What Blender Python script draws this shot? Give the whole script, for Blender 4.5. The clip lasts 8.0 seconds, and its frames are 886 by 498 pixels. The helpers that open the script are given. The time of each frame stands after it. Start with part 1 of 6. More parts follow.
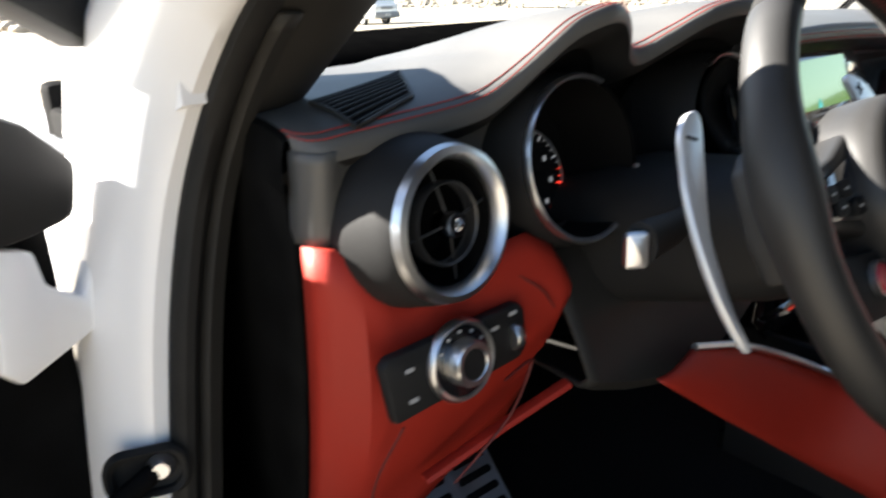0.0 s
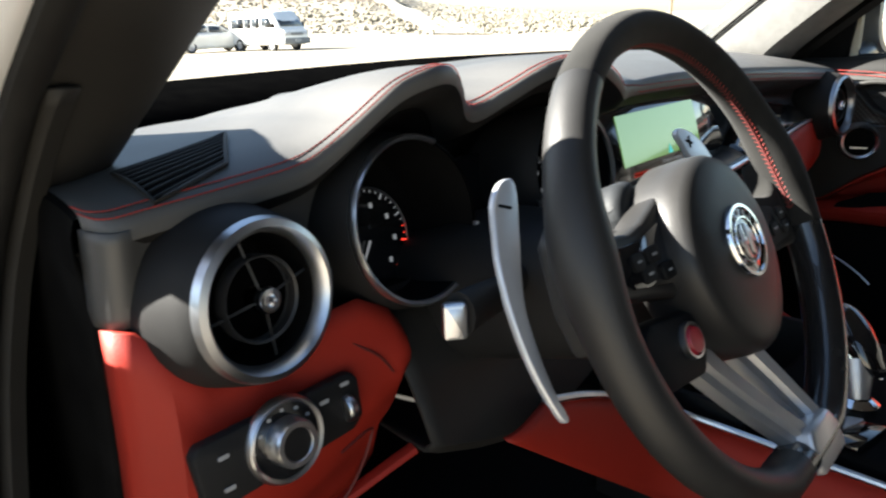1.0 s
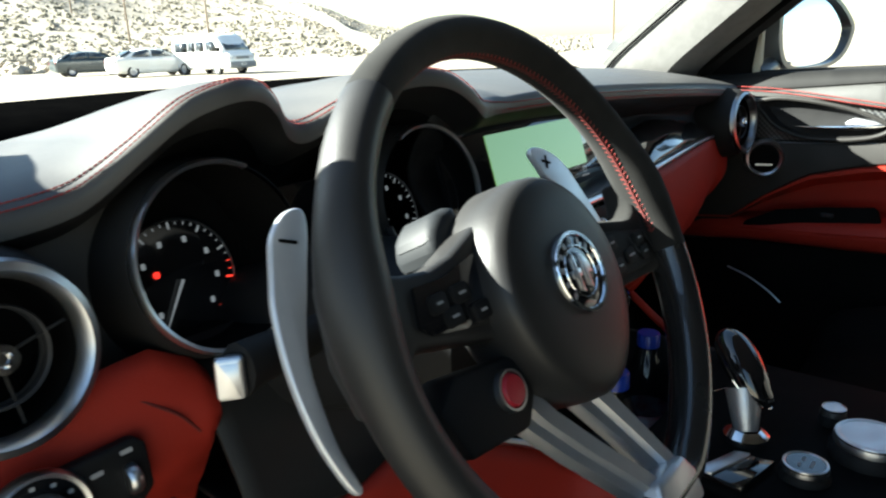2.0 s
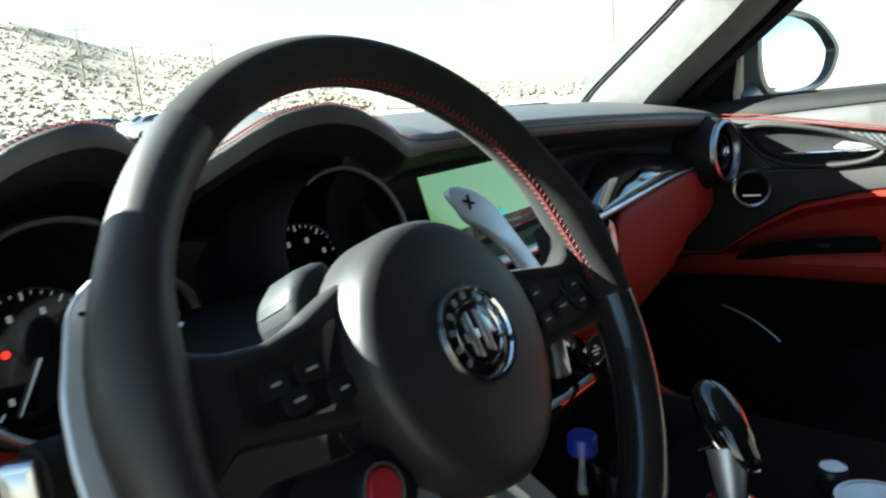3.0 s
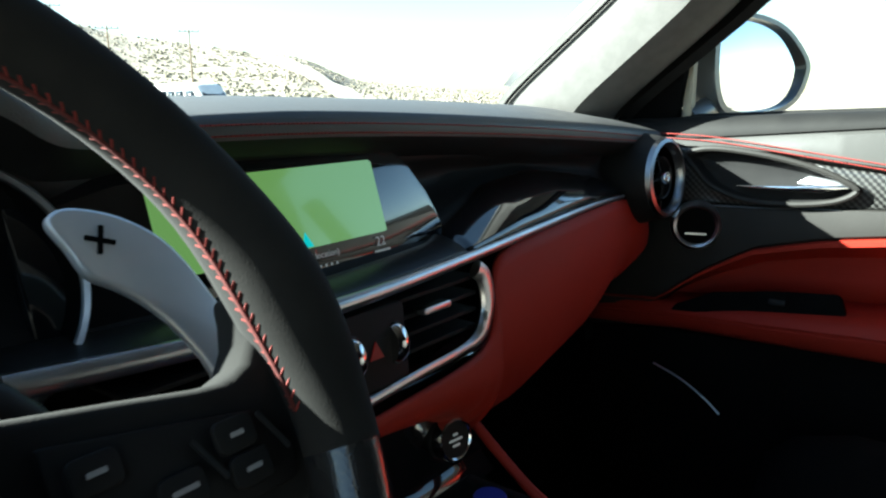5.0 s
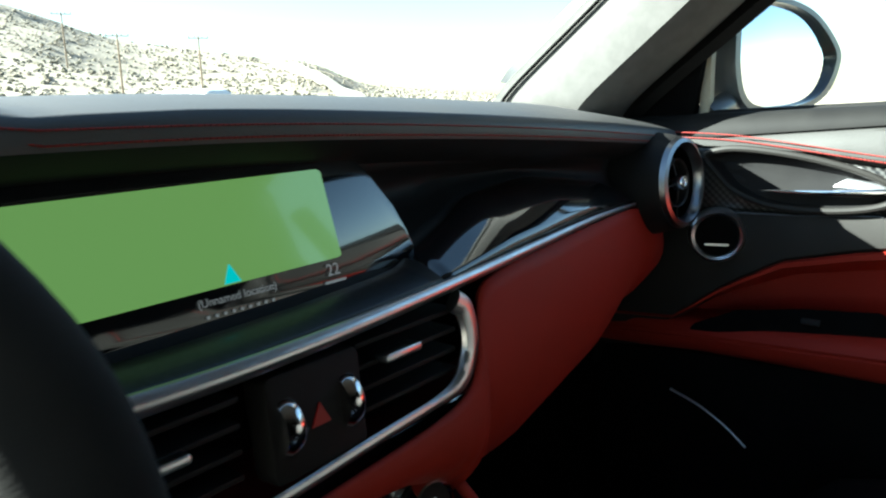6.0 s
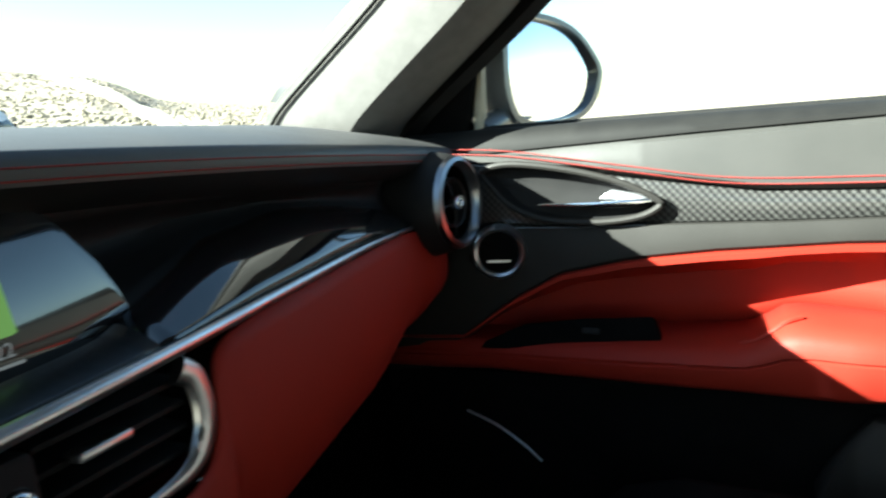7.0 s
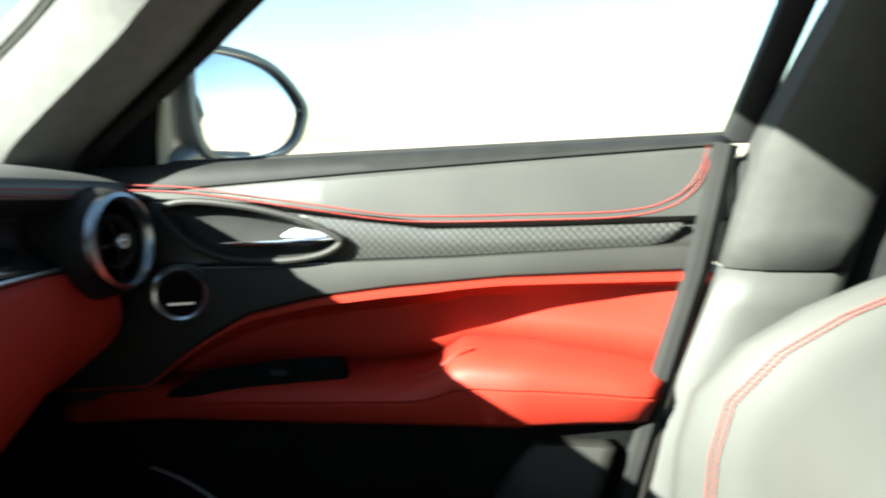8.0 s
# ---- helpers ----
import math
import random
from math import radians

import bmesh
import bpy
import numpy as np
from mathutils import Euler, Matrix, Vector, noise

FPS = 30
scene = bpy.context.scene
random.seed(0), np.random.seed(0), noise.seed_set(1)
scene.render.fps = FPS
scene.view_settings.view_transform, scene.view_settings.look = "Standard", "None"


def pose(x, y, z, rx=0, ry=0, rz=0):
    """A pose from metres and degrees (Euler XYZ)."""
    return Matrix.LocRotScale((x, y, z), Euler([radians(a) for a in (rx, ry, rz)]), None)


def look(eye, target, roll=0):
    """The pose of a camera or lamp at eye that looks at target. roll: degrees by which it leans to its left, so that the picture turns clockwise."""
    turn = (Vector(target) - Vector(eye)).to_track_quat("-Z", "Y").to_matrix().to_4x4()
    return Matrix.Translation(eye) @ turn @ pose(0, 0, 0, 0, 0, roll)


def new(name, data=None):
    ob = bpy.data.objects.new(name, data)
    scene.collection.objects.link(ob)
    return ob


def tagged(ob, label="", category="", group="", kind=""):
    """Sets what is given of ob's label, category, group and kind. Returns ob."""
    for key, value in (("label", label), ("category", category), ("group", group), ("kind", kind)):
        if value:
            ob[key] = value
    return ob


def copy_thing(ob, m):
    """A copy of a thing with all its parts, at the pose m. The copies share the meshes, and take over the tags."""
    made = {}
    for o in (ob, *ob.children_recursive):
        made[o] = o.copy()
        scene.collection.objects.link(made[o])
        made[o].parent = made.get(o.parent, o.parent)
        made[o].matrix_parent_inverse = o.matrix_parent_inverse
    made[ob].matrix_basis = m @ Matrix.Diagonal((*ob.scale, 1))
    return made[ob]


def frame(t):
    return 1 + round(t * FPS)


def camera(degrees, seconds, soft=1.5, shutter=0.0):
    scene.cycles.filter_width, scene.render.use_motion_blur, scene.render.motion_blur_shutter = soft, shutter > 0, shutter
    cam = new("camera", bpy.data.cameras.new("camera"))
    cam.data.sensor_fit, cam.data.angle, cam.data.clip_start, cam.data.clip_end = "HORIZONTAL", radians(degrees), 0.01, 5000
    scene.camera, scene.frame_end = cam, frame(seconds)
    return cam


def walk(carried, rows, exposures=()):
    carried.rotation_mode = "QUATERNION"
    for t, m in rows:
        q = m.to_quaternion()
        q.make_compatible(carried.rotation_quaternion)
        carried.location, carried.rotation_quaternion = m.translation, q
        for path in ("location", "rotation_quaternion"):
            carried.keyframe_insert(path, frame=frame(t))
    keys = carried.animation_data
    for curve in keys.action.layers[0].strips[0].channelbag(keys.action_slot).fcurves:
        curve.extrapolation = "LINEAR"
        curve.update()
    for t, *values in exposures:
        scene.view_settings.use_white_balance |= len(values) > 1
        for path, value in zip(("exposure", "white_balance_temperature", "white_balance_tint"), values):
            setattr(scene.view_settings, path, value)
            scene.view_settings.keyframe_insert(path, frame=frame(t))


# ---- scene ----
cam = camera(63.5, 8.0, soft=2.2, shutter=0.4)
PATH = [
    (0, (-0.909, -0.354, 1.127), (0.285, 1.108, 0.468), -2.4),
    (0.5, (-0.866, -0.375, 1.153), (0.446, 1.004, 0.538), -1.3),
    (1, (-0.842, -0.382, 1.15), (0.532, 0.939, 0.545), -2.0),
    (1.5, (-0.79, -0.403, 1.145), (0.647, 0.856, 0.552), -2.1),
    (2, (-0.729, -0.411, 1.137), (0.744, 0.823, 0.584), -2.2),
    (2.2, (-0.71, -0.419, 1.125), (0.752, 0.837, 0.592), -3.0),
    (3.5, (-0.543, -0.422, 1.11), (0.95, 0.847, 0.711), -5.9),
    (4, (-0.451, -0.433, 1.093), (1.1, 0.751, 0.657), -3.4),
    (4.5, (-0.392, -0.404, 1.092), (1.154, 0.796, 0.678), -0.4),
    (6, (-0.235, -0.318, 1.083), (1.285, 0.918, 0.68), -1.4),
    (6.5, (-0.185, -0.313, 1.087), (1.461, 0.748, 0.683), -3.0),
    (7, (-0.155, -0.33, 1.09), (1.629, 0.487, 0.704), -2.8),
    (7.5, (-0.136, -0.382, 1.088), (1.735, 0.244, 0.758), -2.3),
    (8, (-0.103, -0.451, 1.082), (1.856, -0.182, 0.786), -0.9),
]
walk(cam, [(t, look(eye, target, roll)) for t, eye, target, roll in PATH],
     [(0, 3.12, 6600, 11), (1, 2.92, 6550, 9), (2, 2.85, 6250, 1), (3.5, 2.9, 5950, -5), (6, 2.82, 5950, -5), (8, 2.9, 6300, -5)])
EXPOSURE = 2.95
scene.view_settings.exposure = EXPOSURE

# ---- world and sun ----
SUN_AWAY = Vector((-0.545, 0.705, 0.454)).normalized()
world = bpy.data.worlds.new("sky")
scene.world = world
world.use_nodes = True
wn = world.node_tree
sky = wn.nodes.new("ShaderNodeTexSky")
sky.sky_type, sky.sun_disc = "NISHITA", False
sky.sun_elevation = math.asin(SUN_AWAY.z)
sky.sun_rotation = math.atan2(SUN_AWAY.x, SUN_AWAY.y)
sky.air_density, sky.dust_density, sky.ozone_density = 1.0, 0.5, 0.6
wn.nodes["Background"].inputs["Strength"].default_value = 0.046
wn.links.new(sky.outputs[0], wn.nodes["Background"].inputs[0])
sun = new("sun", bpy.data.lights.new("sun", "SUN"))
sun.data.energy, sun.data.angle, sun.data.color = 6.5, radians(0.53), (1.0, 0.96, 0.88)
sun.matrix_world = look(SUN_AWAY * 60, (0, 0, 0))


# ---- materials ----
def material(name, colour, rough=0.5, metal=0.0, colour2=None, scale=20.0, grain=0.0, grain_scale=400.0,
             stretch=(1, 1, 1), coat=0.0, rough2=None, emit=None, power=0.0, spec=0.5, per_piece=0.0, kind="noise", sheen=0.0):
    m = bpy.data.materials.new(name)
    m.use_nodes = True
    nt = m.node_tree
    b = nt.nodes["Principled BSDF"]
    b.inputs["Base Color"].default_value = (*colour, 1)
    b.inputs["Roughness"].default_value = rough
    b.inputs["Metallic"].default_value = metal
    b.inputs["Specular IOR Level"].default_value = spec
    b.inputs["Coat Weight"].default_value = coat
    b.inputs["Coat Roughness"].default_value = 0.04
    b.inputs["Sheen Weight"].default_value = sheen
    tc = nt.nodes.new("ShaderNodeTexCoord")
    mp = nt.nodes.new("ShaderNodeMapping")
    mp.inputs["Scale"].default_value = stretch
    nt.links.new(tc.outputs["Object"], mp.inputs[0])
    if colour2 or rough2 is not None:
        n = nt.nodes.new("ShaderNodeTexNoise")
        n.inputs["Scale"].default_value, n.inputs["Detail"].default_value = scale, 5.0
        nt.links.new(mp.outputs[0], n.inputs["Vector"])
        if colour2:
            r = nt.nodes.new("ShaderNodeValToRGB")
            r.color_ramp.elements[0].position, r.color_ramp.elements[1].position = 0.35, 0.68
            r.color_ramp.elements[0].color, r.color_ramp.elements[1].color = (*colour, 1), (*colour2, 1)
            nt.links.new(n.outputs["Fac"], r.inputs[0])
            out = r.outputs[0]
            if per_piece:
                info = nt.nodes.new("ShaderNodeObjectInfo")
                hsv = nt.nodes.new("ShaderNodeHueSaturation")
                mr = nt.nodes.new("ShaderNodeMapRange")
                mr.inputs["To Min"].default_value, mr.inputs["To Max"].default_value = 1 - per_piece, 1 + per_piece
                nt.links.new(info.outputs["Random"], mr.inputs[0])
                nt.links.new(mr.outputs[0], hsv.inputs["Value"])
                nt.links.new(out, hsv.inputs["Color"])
                out = hsv.outputs[0]
            nt.links.new(out, b.inputs["Base Color"])
        if rough2 is not None:
            mr = nt.nodes.new("ShaderNodeMapRange")
            mr.inputs["From Min"].default_value, mr.inputs["From Max"].default_value = 0.35, 0.65
            mr.inputs["To Min"].default_value, mr.inputs["To Max"].default_value = rough, rough2
            nt.links.new(n.outputs["Fac"], mr.inputs[0])
            nt.links.new(mr.outputs[0], b.inputs["Roughness"])
    if grain:
        g = nt.nodes.new("ShaderNodeTexVoronoi" if kind == "cells" else "ShaderNodeTexNoise")
        g.inputs["Scale"].default_value = grain_scale
        nt.links.new(mp.outputs[0], g.inputs["Vector"])
        bump = nt.nodes.new("ShaderNodeBump")
        bump.inputs["Strength"].default_value, bump.inputs["Distance"].default_value = grain, 0.4 / grain_scale
        nt.links.new(g.outputs[0], bump.inputs["Height"])
        nt.links.new(bump.outputs[0], b.inputs["Normal"])
    if emit:
        b.inputs["Emission Color"].default_value = (*emit, 1)
        b.inputs["Emission Strength"].default_value = power
    return m


def pane(name, tint, gloss=1.0):
    """Clear thin glass: what lies behind it, with the gloss of its surface."""
    m = bpy.data.materials.new(name)
    m.use_nodes = True
    nt = m.node_tree
    nt.nodes.remove(nt.nodes["Principled BSDF"])
    tr, gl, mix = (nt.nodes.new(k) for k in ("ShaderNodeBsdfTransparent", "ShaderNodeBsdfGlossy", "ShaderNodeMixShader"))
    lw = nt.nodes.new("ShaderNodeLayerWeight")
    po = nt.nodes.new("ShaderNodeMath")
    fr = nt.nodes.new("ShaderNodeMath")
    po.operation, po.inputs[1].default_value = "POWER", 4.0
    fr.operation, fr.inputs[1].default_value, fr.inputs[2].default_value = "MULTIPLY_ADD", 0.6 * gloss, 0.035 * gloss
    nt.links.new(lw.outputs["Facing"], po.inputs[0])
    nt.links.new(po.outputs[0], fr.inputs[0])
    tr.inputs[0].default_value = (*tint, 1)
    gl.inputs["Roughness"].default_value = 0.02
    nt.links.new(fr.outputs[0], mix.inputs[0])
    nt.links.new(tr.outputs[0], mix.inputs[1])
    nt.links.new(gl.outputs[0], mix.inputs[2])
    nt.links.new(mix.outputs[0], nt.nodes["Material Output"].inputs[0])
    return m


# dash top leather, lighter than the door's: sunlight on it put into the colour
SUNPAD = material("dark leather", (0.060, 0.0598, 0.0587), 0.46, spec=0.4, colour2=(0.068, 0.0677, 0.0664), scale=9, grain=0.25, grain_scale=900, kind="cells", rough2=0.55)
BLACK = material("black soft plastic", (0.009, 0.009, 0.0095), 0.58, spec=0.2, colour2=(0.014, 0.014, 0.014), scale=14, grain=0.15, grain_scale=1200, kind="cells", rough2=0.7)
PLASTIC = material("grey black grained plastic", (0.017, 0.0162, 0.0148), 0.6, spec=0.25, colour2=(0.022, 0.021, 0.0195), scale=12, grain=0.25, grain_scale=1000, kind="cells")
# near-zero black for black plastic, and for surfaces that lie in deep shade
VOID = material("matt black plastic and deep shade", (0.004, 0.004, 0.004), 0.75, colour2=(0.006, 0.006, 0.006), scale=30, spec=0.02)
FRIT = material("black windscreen band", (0.0014, 0.0014, 0.0015), 0.8, colour2=(0.002, 0.002, 0.002), scale=40, spec=0.0)
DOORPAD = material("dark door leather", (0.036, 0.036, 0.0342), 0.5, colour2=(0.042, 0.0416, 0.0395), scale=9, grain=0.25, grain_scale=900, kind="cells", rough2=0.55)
RED = material("red leather", (0.285, 0.0205, 0.0115), 0.55, spec=0.25, colour2=(0.315, 0.0205, 0.011), scale=7, grain=0.22, grain_scale=900, kind="cells", rough2=0.62)
THREAD = material("red thread", (0.27, 0.024, 0.018), 0.7, colour2=(0.21, 0.019, 0.014), scale=300)
SATIN = material("satin aluminium", (0.62, 0.63, 0.65), 0.28, 1.0, colour2=(0.56, 0.57, 0.6), scale=40, rough2=0.36)
CHROME = material("chrome", (0.75, 0.76, 0.78), 0.08, 1.0, colour2=(0.7, 0.71, 0.73), scale=60, rough2=0.14)
PIANO = material("piano black", (0.008, 0.008, 0.009), 0.06, coat=1.0, colour2=(0.011, 0.011, 0.012), scale=30, rough2=0.1)
PAINT = material("white pearl car paint", (0.72, 0.725, 0.74), 0.3, coat=0.6, colour2=(0.67, 0.675, 0.69), scale=4, rough2=0.32)
RUBBER = material("black rubber", (0.007, 0.007, 0.007), 0.7, colour2=(0.011, 0.011, 0.0105), scale=25, spec=0.25)
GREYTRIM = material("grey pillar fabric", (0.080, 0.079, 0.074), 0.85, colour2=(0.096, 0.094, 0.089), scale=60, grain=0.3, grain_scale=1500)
HEADLINER = material("grey headliner", (0.07, 0.068, 0.065), 0.9, colour2=(0.08, 0.078, 0.074), scale=60)
# darker copy of the pillar fabric, the weaker light put into its colour
PILLARTRIM = material("dimmed door pillar fabric", (0.030, 0.030, 0.028), 0.85, colour2=(0.037, 0.0365, 0.034), scale=60, grain=0.4, grain_scale=900)
CARPET = material("black carpet", (0.008, 0.008, 0.008), 0.95, colour2=(0.013, 0.013, 0.012), scale=200, grain=0.5, grain_scale=900)
GLASS = pane("clear window glass", (0.93, 0.95, 0.94), 0.3)
MIRROR = material("mirror glass", (0.9, 0.92, 0.93), 0.01, 1.0)
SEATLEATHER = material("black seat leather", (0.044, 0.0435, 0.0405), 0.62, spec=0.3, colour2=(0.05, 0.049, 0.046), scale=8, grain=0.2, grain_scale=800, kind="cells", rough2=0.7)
CONSOLE = material("black console plastic", (0.0045, 0.0045, 0.0048), 0.6, spec=0.03, colour2=(0.0065, 0.0065, 0.0066), scale=16, grain=0.2, grain_scale=1000, kind="cells", rough2=0.7)
RIMTHREAD = material("dark red wheel thread", (0.20, 0.019, 0.014), 0.7, colour2=(0.15, 0.014, 0.011), scale=300)


# ---- building helpers ----
def thing(name, label, category, at=(0, 0, 0), group="", kind=""):
    ob = new(name)
    ob.location = at
    ob.empty_display_size = 0.05
    return tagged(ob, label, category, group, kind)


def part(name, bm, mat, parent=None, label="", smooth=True, sharp=38, solid=0.0):
    bmesh.ops.remove_doubles(bm, verts=bm.verts, dist=1e-6)
    bmesh.ops.recalc_face_normals(bm, faces=bm.faces)
    for f in bm.faces:
        f.smooth = smooth
    for e in bm.edges:
        e.smooth = not (len(e.link_faces) == 2 and e.calc_face_angle(0) > radians(sharp))
    me = bpy.data.meshes.new(name)
    bm.to_mesh(me)
    bm.free()
    me.materials.append(mat)
    ob = new(name, me)
    if parent:
        root = parent
        off = Vector(parent.location)
        while root.parent:
            root = root.parent
            off += Vector(root.location)
        ob.parent = parent
        me.transform(Matrix.Translation(-off))
    if solid:
        mod = ob.modifiers.new("thickness", "SOLIDIFY")
        mod.thickness, mod.offset = solid, 0.0
    if label:
        ob["label"] = label
    return ob


def frame_at(at, normal, up=(0, 0, 1), spin=0):
    """Local z along normal, local y as near to up as can be."""
    z = Vector(normal).normalized()
    x = Vector(up).cross(z).normalized()
    y = z.cross(x)
    m = Matrix((x, y, z)).transposed().to_4x4()
    m.translation = at
    return m @ pose(0, 0, 0, 0, 0, spin)


def smooth_line(points, n=8, closed=False):
    """A curve through the points."""
    p = [Vector(q) for q in points]
    k = len(p)
    out = []
    for i in range(k if closed else k - 1):
        a = p[(i - 1) % k] if closed or i > 0 else p[0] * 2 - p[1]
        b, c = p[i], p[(i + 1) % k]
        d = p[(i + 2) % k] if closed or i + 2 < k else p[-1] * 2 - p[-2]
        for j in range(n):
            t = j / n
            out.append(0.5 * (2 * b + (c - a) * t + (2 * a - 5 * b + 4 * c - d) * t * t + (3 * b - a - 3 * c + d) * t ** 3))
    if not closed:
        out.append(p[-1].copy())
    return out


def sheet(rows, close_u=False, close_v=False, caps=False, bm=None):
    """Quads between rows of points, all of one length."""
    bm = bm or bmesh.new()
    vs = [[bm.verts.new(p) for p in r] for r in rows]
    nu, nv = len(vs), len(vs[0])
    for i in range(nu if close_u else nu - 1):
        for j in range(nv if close_v else nv - 1):
            q = (vs[i][j], vs[(i + 1) % nu][j], vs[(i + 1) % nu][(j + 1) % nv], vs[i][(j + 1) % nv])
            bm.faces.new(q)
    if caps:
        bm.faces.new(vs[0])
        bm.faces.new(vs[-1])
    return bm


def tube(path, radius, seg=10, closed=False, bm=None, squash=(1, 1), up=(0, 0, 1)):
    """A round or oval bar along a path. radius: a number, or a function of 0..1."""
    path = [Vector(p) for p in path]
    n = len(path)
    rows = []
    for i, p in enumerate(path):
        a = path[(i - 1) % n] if closed or i else p
        b = path[(i + 1) % n] if closed or i < n - 1 else p
        d = (b - a).normalized()
        s = d.cross(Vector(up))
        s = s.normalized() if s.length > 1e-6 else Vector((1, 0, 0))
        u = s.cross(d)
        r = radius(i / max(1, n - 1)) if callable(radius) else radius
        rows.append([p + (s * math.cos(k) * squash[0] + u * math.sin(k) * squash[1]) * r for k in (2 * math.pi * j / seg for j in range(seg))])
    return sheet(rows, close_u=closed, close_v=True, caps=not closed, bm=bm)


def lathe(profile, m, seg=48, bm=None, turn=360, start=0):
    """A profile of (radius, height) spun round the local z of m."""
    k = seg if turn == 360 else seg + 1
    rows = []
    for i in range(k):
        a = radians(start + turn * i / seg)
        rows.append([m @ Vector((r * math.cos(a), r * math.sin(a), h)) for r, h in profile])
    return sheet(rows, close_u=turn == 360, bm=bm)


def slab(outline, depth, m, bevel=0.0, bm=None, seg=2):
    """A flat outline in local x, y, from z = 0 to -depth, with eased edges."""
    own = bmesh.new()
    vs = [own.verts.new(m @ Vector((*p[:2], 0))) for p in outline]
    f = own.faces.new(vs)
    down = (m.to_3x3() @ Vector((0, 0, -depth)))
    r = bmesh.ops.extrude_face_region(own, geom=[f])
    bmesh.ops.translate(own, verts=[v for v in r["geom"] if isinstance(v, bmesh.types.BMVert)], vec=down)
    bmesh.ops.recalc_face_normals(own, faces=own.faces)
    if bevel:
        bmesh.ops.bevel(own, geom=[e for e in own.edges if e.calc_face_angle(0) > 0.5], offset=bevel, segments=seg, affect="EDGES", profile=0.5)
    if bm is None:
        return own
    me = bpy.data.meshes.new("tmp")
    own.to_mesh(me)
    own.free()
    bm.from_mesh(me)
    bpy.data.meshes.remove(me)
    return bm


def box(lo, hi, bevel=0.004, bm=None, m=None, seg=2):
    lo, hi = Vector(lo), Vector(hi)
    base = (m or Matrix()) @ Matrix.Translation((0, 0, hi.z))
    return slab([(lo.x, lo.y), (hi.x, lo.y), (hi.x, hi.y), (lo.x, hi.y)], hi.z - lo.z, base, bevel, bm, seg)


def rounded(w, h, r, n=5):
    out = []
    for cx, cy, a0 in ((w / 2 - r, h / 2 - r, 0), (-w / 2 + r, h / 2 - r, 90), (-w / 2 + r, -h / 2 + r, 180), (w / 2 - r, -h / 2 + r, 270)):
        for i in range(n + 1):
            a = radians(a0 + 90 * i / n)
            out.append((cx + r * math.cos(a), cy + r * math.sin(a)))
    return out


def lerp(table, x):
    """A value between the rows of a table of (x, value)."""
    for (a, va), (b, vb) in zip(table, table[1:]):
        if x <= b:
            t = min(1, max(0, (x - a) / (b - a)))
            return va + (vb - va) * t
    return table[-1][1]


def stitches(path, parent, gap=0.0038, length=0.0031, r=0.0006, name="stitching"):
    """A row of short threads along a line."""
    path = [Vector(p) for p in path]
    run = [0.0]
    for a, b in zip(path, path[1:]):
        run.append(run[-1] + (b - a).length)

    def at(s):
        k = max(i for i, v in enumerate(run) if v <= s + 1e-9)
        k = min(k, len(path) - 2)
        return path[k].lerp(path[k + 1], (s - run[k]) / max(1e-9, run[k + 1] - run[k]))

    bm = bmesh.new()
    s = 0.0
    while s + length < run[-1]:
        tube([at(s), at(s + length)], r, 5, bm=bm)
        s += gap
    return tagged(part(name, bm, THREAD, parent, "raised red double stitching"), kind="stuff")

# ---- car shell ----
PILLAR = [(0.655, 0.285, 1.070), (0.647, 0.245, 1.105), (0.650, 0.120, 1.206), (0.645, 0.069, 1.247), (0.615, -0.06, 1.335), (0.570, -0.22, 1.415)]
inner = smooth_line(PILLAR, 6)
n = len(inner)
rows = []
for i, p in enumerate(inner):
    t = i / (n - 1)
    w = 0.115 - 0.02 * t
    out = Vector((1, 0, 0))
    back = Vector((0, -1, -0.12))
    rows.append([p + Vector((0, 0.018, 0.012)), p, p + back * 0.015 - out * 0.004, p + back * w * 0.55 - out * 0.008, p + back * w - out * 0.004,
                 p + back * (w + 0.014) + out * 0.012, p + back * (w + 0.035) + out * 0.050, p + back * (w + 0.03) + out * 0.085, p + out * 0.085 + Vector((0, 0.02, 0.02))])
tagged(part("trim", sheet(rows, close_v=True, caps=True), GREYTRIM), "grey fabric windscreen pillar trim", "pillar trim", kind="structure")
# door seal beside the pillar, and painted body outside it
rows = []
for p in inner:
    q = p + Vector((0.085, -0.150, -0.02))
    rows.append([q, q + Vector((0.012, -0.018, 0)), q + Vector((0.034, -0.012, 0.01)), q + Vector((0.03, 0.03, 0.02))])
tagged(part("trim", sheet(rows, close_v=True, caps=True), RUBBER), "black rubber door seal along the pillar", "door seal", kind="structure")
rows = []
for p in inner:
    q = p + Vector((0.115, -0.13, 0.0))
    rows.append([q, q + Vector((0.020, -0.01, 0)), q + Vector((0.040, 0.05, 0.01)), q + Vector((0.01, 0.15, 0.03)), q + Vector((-0.08, 0.16, 0.04))])
tagged(part("trim", sheet(rows, close_v=True, caps=True), PAINT), "white painted windscreen pillar of the body", "car body", kind="structure")

tagged(part("trim", tube([p + Vector((-0.004, 0.006, 0.003)) for p in inner], 0.0025, 6), VOID), "black windscreen edge band", "windscreen edge", kind="structure")

